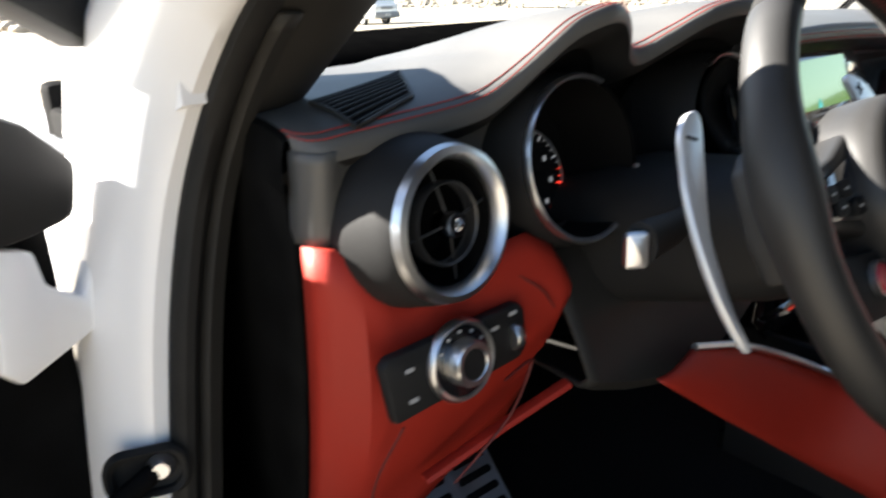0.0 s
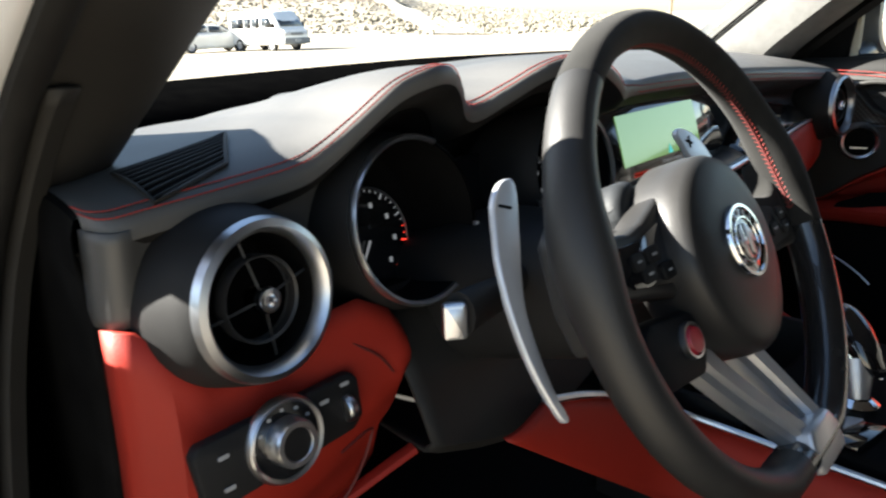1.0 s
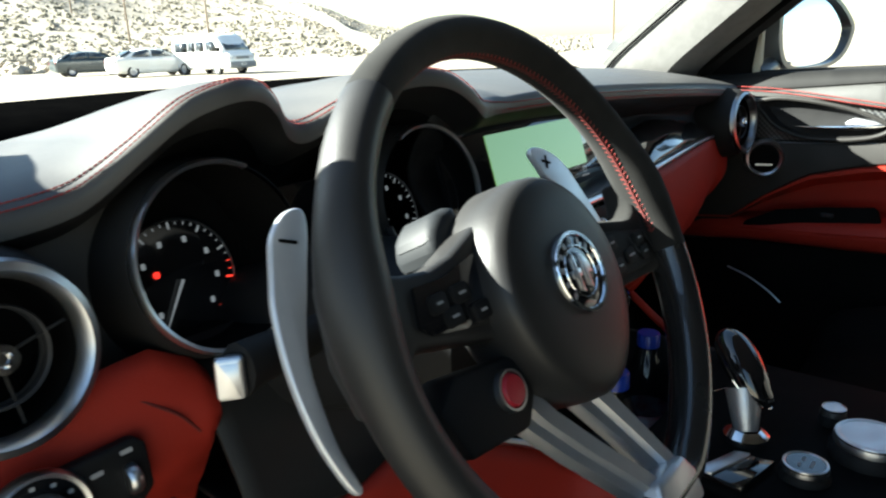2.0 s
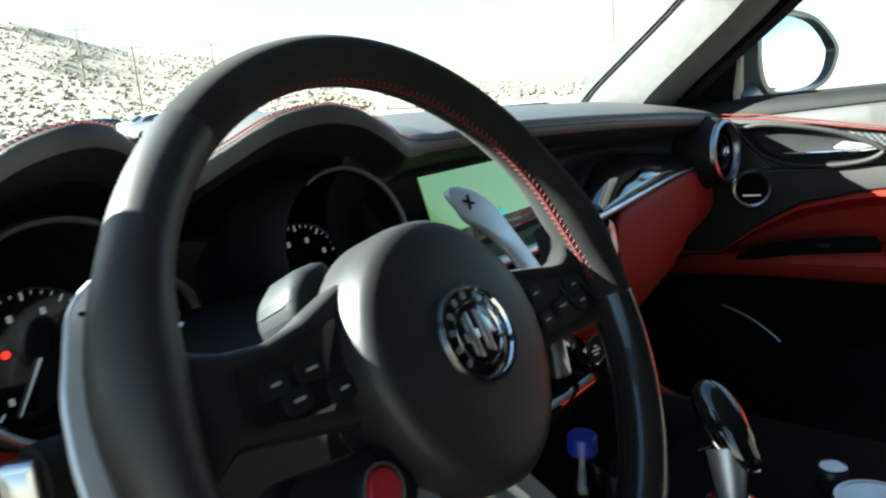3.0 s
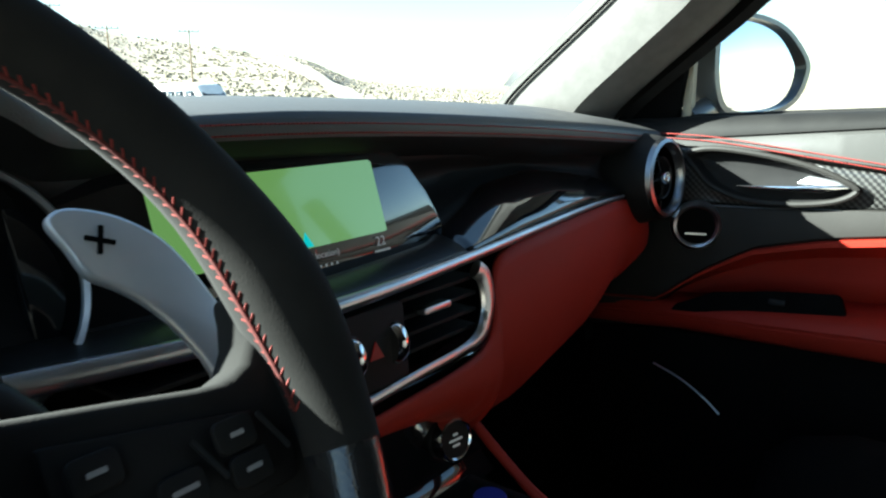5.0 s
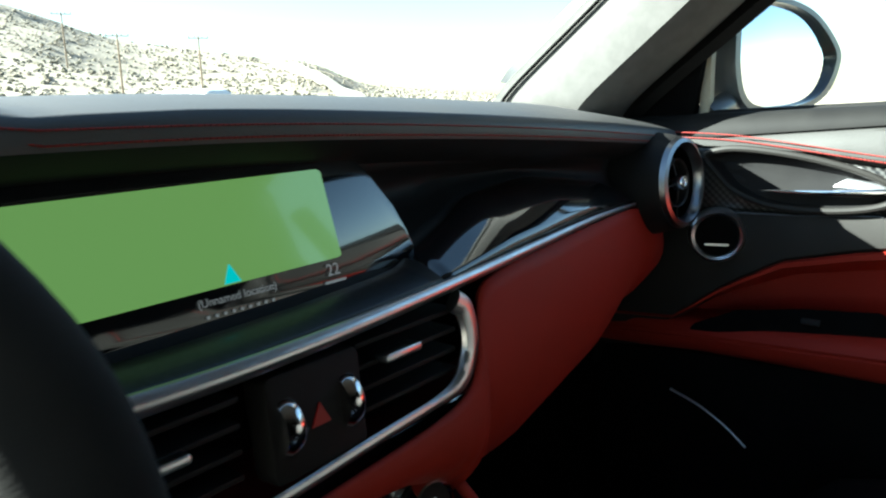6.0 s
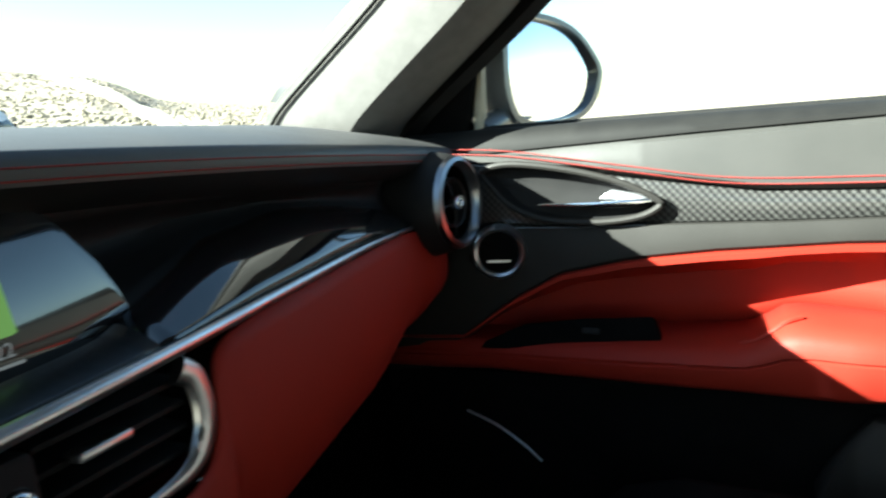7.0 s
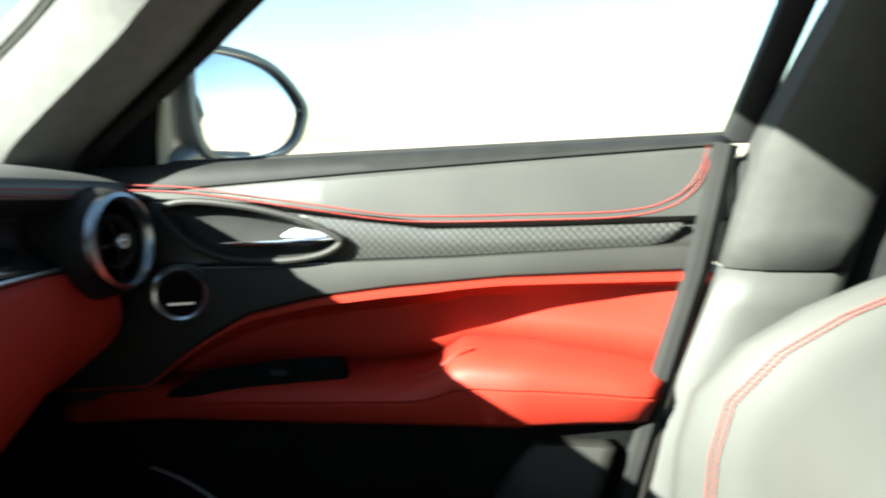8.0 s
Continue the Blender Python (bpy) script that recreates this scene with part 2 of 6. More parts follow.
# driver door opening: seal, painted jamb and dark inner lining follow one line
SEAL = smooth_line([(-0.790, 0.150, 0.42), (-0.785, 0.150, 0.65), (-0.773, 0.148, 0.76), (-0.753, 0.145, 0.90), (-0.734, 0.140, 0.99), (-0.720, 0.115, 1.055), (-0.714, 0.060, 1.112), (-0.712, -0.025, 1.165), (-0.706, -0.115, 1.225), (-0.690, -0.23, 1.30), (-0.655, -0.40, 1.385), (-0.645, -0.70, 1.415), (-0.65, -1.2, 1.42)], 5)
rows = []
for p in SEAL:
    rows.append([p + Vector((math.cos(a) * 0.011, math.sin(a) * 0.013, 0)) for a in (2 * math.pi * k / 10 for k in range(10))])
tagged(part("trim", sheet(rows, close_v=True, caps=True), RUBBER), "black rubber door seal bead", "door seal", kind="structure")
rows = []
for p in SEAL:
    up = lerp([(0.9, 0.0), (1.05, 0.01), (1.09, 0.03), (1.14, 0.02), (1.4, 0.02)], p.z)
    w = lerp([(0.9, 1.0), (1.15, 0.85), (1.4, 0.5)], p.z)
    inset = lerp([(0.98, 0.0), (1.05, 1.0), (1.5, 1.0)], p.z)
    rows.append([p + Vector((x * w, y * w, up * k)) for x, y, k in ((-0.006, 0.012, 0), (-0.012, 0.004, 0), (-0.022, 0.004, 0), (-0.036, 0.016, 0.2), (-0.047, 0.034, 0.5), (-0.053, 0.062, 0.8), (-0.054, 0.12, 1), (-0.044, 0.17, 1.2), (-0.044 + 0.029 * inset, 0.215, 1.5), (-0.044 + 0.074 * inset, 0.235, 1.5))])
tagged(part("trim", sheet(rows), PAINT, solid=0.003), "white painted door jamb and pillar", "car body", kind="structure")
# added panel hidden behind the driver side jamb, shaped to shade the dash pad
rows = []
for y, top in ((0.44, 1.085), (0.39, 1.150), (0.355, 1.200), (0.325, 1.210), (0.29, 1.202), (0.25, 1.188), (0.21, 1.176), (0.15, 1.185), (0.10, 1.20)):
    x = -0.700 + 0.05 * max(0, top - 1.2)
    rows.append([(x + 0.012, y, top - 0.006), (x, y, top), (x - 0.018, y, top - 0.004), (x - 0.034, y, top - 0.022), (x - 0.044, y, top - 0.07), (x - 0.044, y, top - 0.13), (x + 0.004, y, top - 0.13)])
tagged(part("trim", sheet(rows, close_v=True, caps=True), PAINT), "unseen added panel that casts shade on the dash pad", "car body", kind="structure")
# driver side pillar trim, a slim blade between the windscreen and the seal
rows = []
for z in np.linspace(1.03, 1.41, 20):
    h = z - 1.07
    edge = Vector((-0.638 + 0.24 * h, 0.122 - 1.22 * h, z))
    seal = Vector((lerp([(q.z, q.x) for q in SEAL], z), lerp([(q.z, q.y) for q in SEAL], z), z)) + Vector((0.012, 0.002, 0))
    mid = edge.lerp(seal, 0.5) + Vector((0.004, -0.010, 0))
    rows.append([edge + Vector((-0.012, 0.020, 0.010)), edge + Vector((0.0, 0.008, 0.004)), edge, edge.lerp(mid, 0.3) + Vector((0, -0.003, 0)), mid, mid.lerp(seal, 0.7) + Vector((0, -0.003, 0)), seal, seal + Vector((0, 0.03, 0.014)), mid + Vector((0, 0.04, 0.02))])
# darker than the passenger side trim: the pillar's shade is in the colour
tagged(part("trim", sheet(rows, close_v=True, caps=True), PLASTIC), "windscreen pillar trim, shade put into its dark colour", "pillar trim", kind="structure")
rows = []
for p in SEAL[:32]:
    rows.append([p + Vector(v) for v in ((0.006, 0.004, 0), (0.016, -0.010, 0), (0.026, -0.006, 0), (0.036, 0.03, 0), (0.042, 0.16, 0))])
tagged(part("trim", sheet(rows), PLASTIC, solid=0.003), "dark grained inner kick panel", "trim panel", kind="structure")

# roof out of view, front header bowed to set its shadow on the door pillar
rows = []
for x in np.linspace(-0.66, 0.66, 15):
    drop = 0.05 * (abs(x) / 0.66) ** 3
    bow = 0.13 * (1 - (x / 0.66) ** 2)
    rows.append([(x, y, z - drop) for y, z in ((-0.285 + bow, 1.430), (-0.26 + bow, 1.438), (-0.285 + bow, 1.462), (-0.6, 1.52), (-1.4, 1.53), (-2.0, 1.50), (-2.0, 1.47), (-1.4, 1.49), (-0.6, 1.48))])
tagged(part("ceiling", sheet(rows, close_v=True, caps=True), HEADLINER), "grey headliner under the steel roof", "roof", kind="structure")
# unseen black walls, added to cut the ambient light in the cabin
for side in (-1, 1):
    tagged(part("wall_rear", box((min(0.66 * side, 0.78 * side), -2.0, 0.36), (max(0.66 * side, 0.78 * side), -0.84 if side > 0 else -0.72, 1.46), 0.02), BLACK), "added black wall closing the unseen rear side", "car body", kind="structure")
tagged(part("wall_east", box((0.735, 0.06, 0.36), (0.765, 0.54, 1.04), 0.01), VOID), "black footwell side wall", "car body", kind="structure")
tagged(part("wall_rear", box((-0.72, -2.05, 0.3), (0.72, -2.0, 1.5), 0.01), BLACK), "added black wall closing the unseen rear", "car body", kind="structure")
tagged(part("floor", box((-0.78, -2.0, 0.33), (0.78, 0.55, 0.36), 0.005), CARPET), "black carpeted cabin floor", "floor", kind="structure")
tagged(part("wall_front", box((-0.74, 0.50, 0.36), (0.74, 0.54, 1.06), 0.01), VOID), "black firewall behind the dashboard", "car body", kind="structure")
# added out of view to stop sun leaking in behind the dash
tagged(part("wall_west", box((-0.742, 0.25, 0.36), (-0.715, 0.50, 1.035), 0.006), VOID), "unseen added wall that keeps sun out of the driver footwell", "car body", kind="structure")
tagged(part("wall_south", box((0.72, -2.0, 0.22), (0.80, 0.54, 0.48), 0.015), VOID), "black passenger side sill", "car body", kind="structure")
tagged(part("wall_north", box((-0.80, -2.0, 0.22), (-0.74, 0.2, 0.42), 0.015), PAINT), "white painted driver side sill", "car body", kind="structure")

# cowl under the windscreen, glass, bonnet
rows = []
for x in np.linspace(-0.70, 0.70, 21):
    f = 1 - (abs(x) / 0.7) ** 2
    low = lerp([(-0.7, 0.0), (0.1, 0.0), (0.35, 0.004), (0.7, 0.012)], x)
    near = lerp([(-0.7, 0.12), (-0.4, 0.08), (-0.1, 0.0)], x)
    rows.append([(x, 0.30 + 0.02 * f - near, 1.04 - low), (x, 0.36 + 0.06 * f, 1.080 - low), (x, 0.40 + 0.08 * f, 1.0905 - low), (x, 0.45 + 0.10 * f, 1.088 - low), (x, 0.47 + 0.12 * f, 1.03)])
tagged(part("trim", sheet(rows), FRIT, solid=0.004), "black band along the windscreen foot", "cowl", kind="structure")
rows = []
for x in np.linspace(-0.66, 0.66, 17):
    f = 1 - (abs(x) / 0.66) ** 2
    rows.append([(x * (1 - 0.13 * t), 0.28 + 0.17 * f - (0.48 + 0.0 * f) * t - 0.17 * f * t, 1.085 + 0.01 * f + 0.345 * t + 0.02 * math.sin(math.pi * t)) for t in np.linspace(0, 1.15, 10)])
wind = part("window_1", sheet(rows), GLASS)
wind.visible_shadow = False
tagged(wind, "clear raked windscreen glass", "windscreen", kind="structure")
rows = []
for x in np.linspace(-0.78, 0.78, 15):
    f = 1 - (abs(x) / 0.78) ** 2.5
    rows.append([(x, 0.42 + 0.12 * f, 1.00 + 0.02 * f), (x, 0.8, 0.98 + 0.04 * f), (x, 1.3, 0.92 + 0.05 * f), (x, 1.6, 0.82 + 0.03 * f), (x, 1.62, 0.5)])
tagged(part("trim", sheet(rows), PAINT, solid=0.01), "white painted bonnet", "bonnet", kind="structure")

# ---- dashboard ----
dash = thing("dashboard", "black leather dashboard with red stitching and red lower panels", "dashboard", (0, 0.1, 0.9))
LIP = [(-0.693, 0.060, 1.046), (-0.689, 0.046, 1.044), (-0.680, 0.038, 1.044), (-0.660, 0.036, 1.046), (-0.600, 0.035, 1.050), (-0.554, 0.030, 1.056), (-0.530, 0.025, 1.067), (-0.500, 0.014, 1.091),
       (-0.475, 0.005, 1.109), (-0.446, -0.002, 1.118), (-0.420, 0.004, 1.116), (-0.400, 0.014, 1.104), (-0.381, 0.026, 1.084), (-0.360, 0.028, 1.080),
       (-0.335, 0.014, 1.094), (-0.305, -0.004, 1.111), (-0.272, -0.014, 1.117), (-0.238, -0.018, 1.112), (-0.208, -0.018, 1.097), (-0.184, -0.012, 1.083),
       (-0.150, 0.006, 1.079), (-0.114, 0.016, 1.079), (-0.02, 0.018, 1.078), (0.078, 0.018, 1.075), (0.22, 0.018, 1.068), (0.363, 0.019, 1.059), (0.50, 0.024, 1.049), (0.644, 0.032, 1.038), (0.69, 0.036, 1.034)]
BASE = [(-0.70, 1.058), (-0.55, 1.070), (-0.30, 1.086), (-0.08, 1.096), (0.05, 1.098), (0.285, 1.094), (0.50, 1.087), (0.64, 1.072), (0.70, 1.064)]
lip = smooth_line(LIP, 5)


def pad_top(p, y):
    """Height of the pad at a depth y ahead of the lip point p."""
    base = lerp(BASE, p.x)
    s = (y - p.y) / (0.40 - p.y)
    low = min(base - 0.016, p.z + 0.003) if p.x > -0.1 else base - 0.016
    bump = max(0.0, p.z - (base - 0.016))
    fade = max(0.0, 1 - s * 1.15)
    rise = 1 - math.exp(-max(0, y - p.y) / (0.03 if p.x < -0.1 else 0.075))
    b = min(1.0, bump / 0.03)
    return low + (base - low) * rise * (1 - b) + 0.016 * b * min(1, s) + bump * fade * fade * (3 - 2 * fade) - 0.004 * s


def pad_z(x, y):
    """Height of the pad at a place."""
    p = Vector((x, lerp([(a.x, a.y) for a in lip], x), lerp([(a.x, a.z) for a in lip], x)))
    return pad_top(p, y)


rows, under = [], []
for p in lip:
    r = [Vector((p.x, p.y + 0.075, p.z - 0.050)), Vector((p.x, p.y + 0.045, p.z - 0.036)), Vector((p.x, p.y + 0.012, p.z - 0.024)), Vector((p.x, p.y + 0.002, p.z - 0.014)), Vector((p.x, p.y, p.z - 0.005))]
    far = lerp([(-0.70, 0.60), (-0.50, 0.72), (-0.30, 0.92), (-0.1, 1.0)], p.x)
    r += [Vector((p.x, p.y + d * (far if d > 0.1 else 1), pad_top(p, p.y + d * (far if d > 0.1 else 1)))) for d in (0.004, 0.010, 0.020, 0.035, 0.06, 0.09, 0.13, 0.18, 0.24, 0.30, 0.35)]
    r.append(r[-1] + Vector((0, 0.01, -0.07)))
    under.append(r[:4])
    rows.append(r[3:])
# pad end blackened, its shade put into the material
part("pad_end", sheet([[v + Vector((-dx, 0, -drop)) for v in rows[0][2:]] for drop, dx in ((0.001, -0.003), (0.004, 0.003), (0.014, 0.006), (0.040, 0.007))]), VOID, dash, "pad end, blackened for its shade")
# lip underside split off in black, which paints the shade under it
part("pad_underside", sheet(under), BLACK, dash, "underside of the pad lip, blackened for its shade", sharp=60)
pad = part("upper_pad", sheet(rows), SUNPAD, dash, "dark leather top pad, sunlight in its lighter tone, with twin instrument hoods", sharp=60)
for d, dz in ((0.003, -0.004), (0.011, -0.011)):
    line = []
    for p in smooth_line(LIP, 10):
        over = Vector((p.x, p.y + d, pad_top(p, p.y + d) + 0.0008))
        front = Vector((p.x, p.y - 0.0004 + 0.001 * (dz < -0.01), p.z + dz))
        t = min(1, max(0, (p.x + 0.16) / 0.06))
        line.append(over.lerp(front, t))
    stitches(line, dash)


# round air vents at both ends
VENTGREY = material("dark grey vent plastic", (0.019, 0.019, 0.0195), 0.45, colour2=(0.024, 0.024, 0.0245), scale=40)
def air_vent(at, normal, pod_back, label):
    m = frame_at(at, normal) @ Matrix.Scale(0.955, 4)
    pod = part("air_vent", lathe([(0.055, 0.004), (0.0575, 0.0), (0.061, -0.012), (0.067, -0.04), (0.072, -pod_back), (0.05, -pod_back)], m), BLACK, dash, label)
    # passenger ring is a darker copy, its shade put into the metal colour
    part("ring", lathe([(0.0455, -0.006), (0.047, 0.004), (0.0505, 0.0085), (0.0555, 0.0065), (0.0575, 0.0)], m), SATIN if at[0] < 0 else material("shaded satin ring", (0.30, 0.31, 0.33), 0.3, 1.0, colour2=(0.26, 0.27, 0.29), scale=40), pod, "satin aluminium ring")
    part("duct", lathe([(0.0455, -0.004), (0.043, -0.05), (0.0, -0.05)], m), VOID, pod)
    part("inner_ring", lathe([(0.0285, -0.004), (0.0300, -0.002), (0.0310, -0.004), (0.0305, -0.014), (0.0285, -0.014)], m), VENTGREY, pod)
    bm = bmesh.new()
    for k in range(4):
        a = radians(10 + 90 * k)
        d = Vector((math.cos(a), math.sin(a), 0))
        tube([m @ (d * 0.008 + Vector((0, 0, -0.004))), m @ (d * 0.046 + Vector((0, 0, -0.010)))], 0.0010, 6, bm=bm)
    part("vane", bm, VENTGREY, pod)
    part("hub", lathe([(0.0, 0.002), (0.0035, 0.002), (0.0048, 0.006), (0.0085, 0.006), (0.0098, 0.003), (0.0095, -0.012), (0.0, -0.012)], m, 24), CHROME, pod, "chrome centre knob")
    return pod


air_vent((-0.611, 0.000, 0.983), (0.10, -1, 0.10), 0.13, "black round air vent pod beside the driver door")
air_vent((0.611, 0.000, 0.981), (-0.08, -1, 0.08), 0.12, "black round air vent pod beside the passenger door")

# instrument pods
for x, name in ((-0.460, "tachometer"), (-0.236, "speedometer")):
    m = frame_at((x, 0.010, 1.001), (0, -1, 0.20))
    pod = part("instrument_pod", lathe([(0.0655, 0.0), (0.068, -0.003), (0.073, -0.03), (0.080, -0.085), (0.080, -0.14)], m), BLACK, dash, "black hooded instrument pod")
    left = x < -0.3
    part("ring", lathe([(0.0635, -0.003), (0.064, 0.002), (0.0665, 0.0035), (0.0685, 0.0), (0.068, -0.004)], m, 56, turn=285 if left else 285, start=62 if left else -167), SATIN, pod, "thin satin ring")
    part("liner", lathe([(0.0635, -0.001), (0.060, -0.075), (0.0, -0.075)], m), VOID, pod)
    face = m @ Matrix.Translation((0, -0.016, -0.070))
    dial = part("dial", lathe([(0.0, 0.0), (0.046, 0.0), (0.047, -0.003)], face), PIANO, pod, "black dial with white marks")
    part("dial_ring", lathe([(0.046, 0.0), (0.0465, 0.0012), (0.0475, 0.0)], face), SATIN, dial)
    bm, red = bmesh.new(), bmesh.new()
    for k in range(33):
        a = radians(225 - 270 * k / 32)
        big = k % 4 == 0
        d, n = Vector((math.cos(a), math.sin(a), 0)), Vector((-math.sin(a), math.cos(a), 0))
        r0, w = (0.039, 0.0007) if big else (0.042, 0.0003)
        slab([(d * r0 + n * w)[:2], (d * r0 - n * w)[:2], (d * 0.0445 - n * w)[:2], (d * 0.0445 + n * w)[:2]], 0.0005, face @ Matrix.Translation((0, 0, 0.001)), bm=red if left and k > 25 else bm)
    WHITE = material("white dial print", (0.35, 0.35, 0.35), 0.6, emit=(0.9, 0.95, 1.0), power=0.025)
    part("dial_mark", bm, WHITE, dial)
    if left:
        part("dial_mark", red, material("red dial print", (0.5, 0.02, 0.02), 0.6, emit=(1.0, 0.05, 0.03), power=0.25), dial, "red band of marks")
    for k in range(8):
        a = radians(225 - 270 * k / 7)
        part("dial_numeral", slab(rounded(0.0034, 0.0048, 0.001), 0.0005, face @ Matrix.Translation((0.031 * math.cos(a), 0.031 * math.sin(a), 0.001))), WHITE, dial)
    if left:
        part("warning_light", slab(rounded(0.005, 0.005, 0.002), 0.0005, face @ Matrix.Translation((-0.018, 0.008, 0.0014))), material("red warning glow", (0.3, 0.01, 0.01), 0.5, emit=(1, 0.03, 0.02), power=0.25), dial, "lit red warning light")
    a = radians(238 if left else 225)
    part("needle", tube([face @ Vector((0, 0, 0.004)), face @ Vector((0.038 * math.cos(a), 0.038 * math.sin(a), 0.003))], lambda t: 0.0013 * (1 - 0.6 * t), 6), WHITE, dial, "thin white needle")

# closing panels behind and between the pods
rows = []
for p in lip:
    if -0.58 < p.x < -0.10:
        rows.append([Vector((p.x, p.y + 0.04, p.z - 0.034)), Vector((p.x, 0.085, p.z - 0.06)), Vector((p.x, 0.105, 1.0)), Vector((p.x, 0.10, 0.93)), Vector((p.x, 0.05, 0.88))])
part("instrument_backing", sheet(rows), VOID, dash, "black recess round the instruments", solid=0.004)
m = frame_at((-0.348, 0.070, 0.985), (0, -1, 0.25))
display = part("instrument_display", slab(rounded(0.10, 0.085, 0.012), 0.008, m, 0.002), PIANO, dash, "dark colour display between the dials")
part("car_figure", slab(rounded(0.020, 0.034, 0.006), 0.001, m @ Matrix.Translation((-0.025, -0.013, 0.0015)), 0.0004), material("pale blue display glow", (0.1, 0.12, 0.13), 0.4, emit=(0.55, 0.75, 0.7), power=0.022), display, "pale car figure seen from above")
for dy, w, h in ((0.0065, 0.013, 0.005), (-0.0085, 0.012, 0.004)):
    part("figure_window", slab(rounded(w, h, 0.0015), 0.0004, m @ Matrix.Translation((-0.025, -0.013 + dy, 0.0020))), VOID, display)
# glowing bar that paints the red reflection along the display's foot
part("red_reflection", slab(rounded(0.03, 0.004, 0.001), 0.001, m @ Matrix.Translation((-0.020, -0.0385, 0.0015))), material("red reflection glow", (0.2, 0.01, 0.01), 0.4, emit=(1, 0.08, 0.03), power=0.3), display)

# dash end cap at the driver door, and the leather front under the lip
rows = []
for x, dy in ((-0.6935, 0.028), (-0.692, 0.014), (-0.689, 0.006), (-0.684, 0.001), (-0.678, 0.0), (-0.672, 0.003), (-0.664, 0.007), (-0.645, 0.012), (-0.62, 0.014), (-0.58, 0.016), (-0.54, 0.018), (-0.50, 0.02)):
    zt = lerp([(a.x, a.z) for a in lip], max(x, -0.69)) - 0.006
    y0 = 0.036 + dy
    low = 0.974 if x < -0.66 else 0.90
    rows.append([(x, y0 + 0.010 * t + (0.012 * max(0, t - 0.7) if x > -0.675 else 0), zt + (low - zt) * t) for t in np.linspace(0, 1, 9)])
part("end_fascia", sheet(rows), material("dark corner leather", (0.055, 0.054, 0.052), 0.5, colour2=(0.062, 0.061, 0.059), scale=12, grain=0.25, grain_scale=900, kind="cells"), dash, "leather front corner beside the vent", solid=0.002)
rows = []
for z, y in ((1.036, 0.082), (1.02, 0.080), (0.973, 0.066), (0.93, 0.068), (0.86, 0.075), (0.78, 0.09), (0.66, 0.12), (0.55, 0.15)):
    rows.append([(-0.692, y + 0.002, z), (-0.696, y + 0.006, z), (-0.698, y + 0.02, z), (-0.698, 0.30, z)])
# side cover blackened to stand for the shade at the dash end
part("side_cover", sheet(rows), VOID, dash, "dash side cover, its shade as matt black", solid=0.002)
# red knee panel under the driver vent
rows = []
for x, top, ytop, low, ylow in ((-0.692, 0.974, 0.060, 0.62, 0.120), (-0.689, 0.974, 0.047, 0.63, 0.107), (-0.682, 0.973, 0.038, 0.64, 0.096), (-0.668, 0.962, 0.034, 0.66, 0.083), (-0.645, 0.935, 0.034, 0.69, 0.07), (-0.60, 0.935, 0.030, 0.725, 0.06),
                                 (-0.56, 0.945, 0.026, 0.75, 0.055), (-0.52, 0.950, 0.022, 0.77, 0.05), (-0.495, 0.935, 0.018, 0.79, 0.05), (-0.484, 0.92, 0.02, 0.86, 0.035)):
    r = []
    for t in np.linspace(0, 1, 12):
        z = top + (low - top) * t
        y = ytop + (ylow - ytop) * t - 0.022 * math.sin(math.pi * min(1, t * 1.25)) * (1 if x > -0.68 else 0.4)
        r.append((x, y, z))
    rows.append(r)
knee = part("knee_panel", sheet(rows), RED, dash, "red leather knee panel with moulded pocket line", solid=0.006)

for path in ([(-0.540, 0.016, 0.925), (-0.515, 0.006, 0.905), (-0.500, 0.006, 0.885)], [(-0.560, 0.003, 0.842), (-0.532, 0.004, 0.848), (-0.526, 0.008, 0.838), (-0.55, 0.010, 0.80), (-0.60, 0.022, 0.755)], [(-0.655, 0.010, 0.838), (-0.67, 0.028, 0.79), (-0.675, 0.045, 0.73)]):
    part("seam", tube(smooth_line(path, 6), 0.0012, 6), material("dark red groove", (0.12, 0.01, 0.008), 0.6, colour2=(0.09, 0.008, 0.006), scale=100), knee)

part("knee_lip", tube(smooth_line([(-0.62, 0.035, 0.762), (-0.56, 0.020, 0.785), (-0.51, 0.006, 0.804), (-0.488, 0.0, 0.812)], 5), 0.007, 8, squash=(1, 0.6)), RED, knee, "red lower lip")

# light switch panel
m = frame_at((-0.611, 0.000, 0.881), (0.02, -1, 0.14), spin=0)
sw = part("light_switch", slab([(-0.062, -0.026), (0.060, -0.020), (0.070, -0.012), (0.070, 0.018), (0.064, 0.024), (-0.060, 0.022), (-0.066, 0.016)], 0.012, m @ Matrix.Translation((0, 0, 0.004)), 0.003), BLACK, dash, "black light switch panel")
part("dial_ring", lathe([(0.026, 0.004), (0.0265, 0.008), (0.029, 0.009), (0.031, 0.006), (0.031, 0.002)], m), SATIN, sw, "thin aluminium ring")
part("dial_face", lathe([(0.0, 0.0065), (0.0265, 0.0065)], m), PIANO, sw)
part("knob", lathe([(0.0, 0.018), (0.011, 0.018), (0.012, 0.020), (0.0155, 0.020), (0.0170, 0.017), (0.0175, 0.005)], m), SATIN, sw, "satin rotary knob")
part("knob_face", lathe([(0.0, 0.0187), (0.0118, 0.0187)], m), BLACK, sw)
part("thumb_wheel", lathe([(0.0, 0.004), (0.009, 0.004), (0.0105, 0.002), (0.0105, -0.002), (0.009, -0.004), (0.0, -0.004)], m @ Matrix.Translation((0.056, -0.001, 0.003)) @ pose(0, 0, 0, 0, 90, 0), 20), SATIN, sw, "small ribbed thumb wheel")
PRINT = material("grey switch print", (0.35, 0.35, 0.35), 0.6, colour2=(0.3, 0.3, 0.3), scale=50)
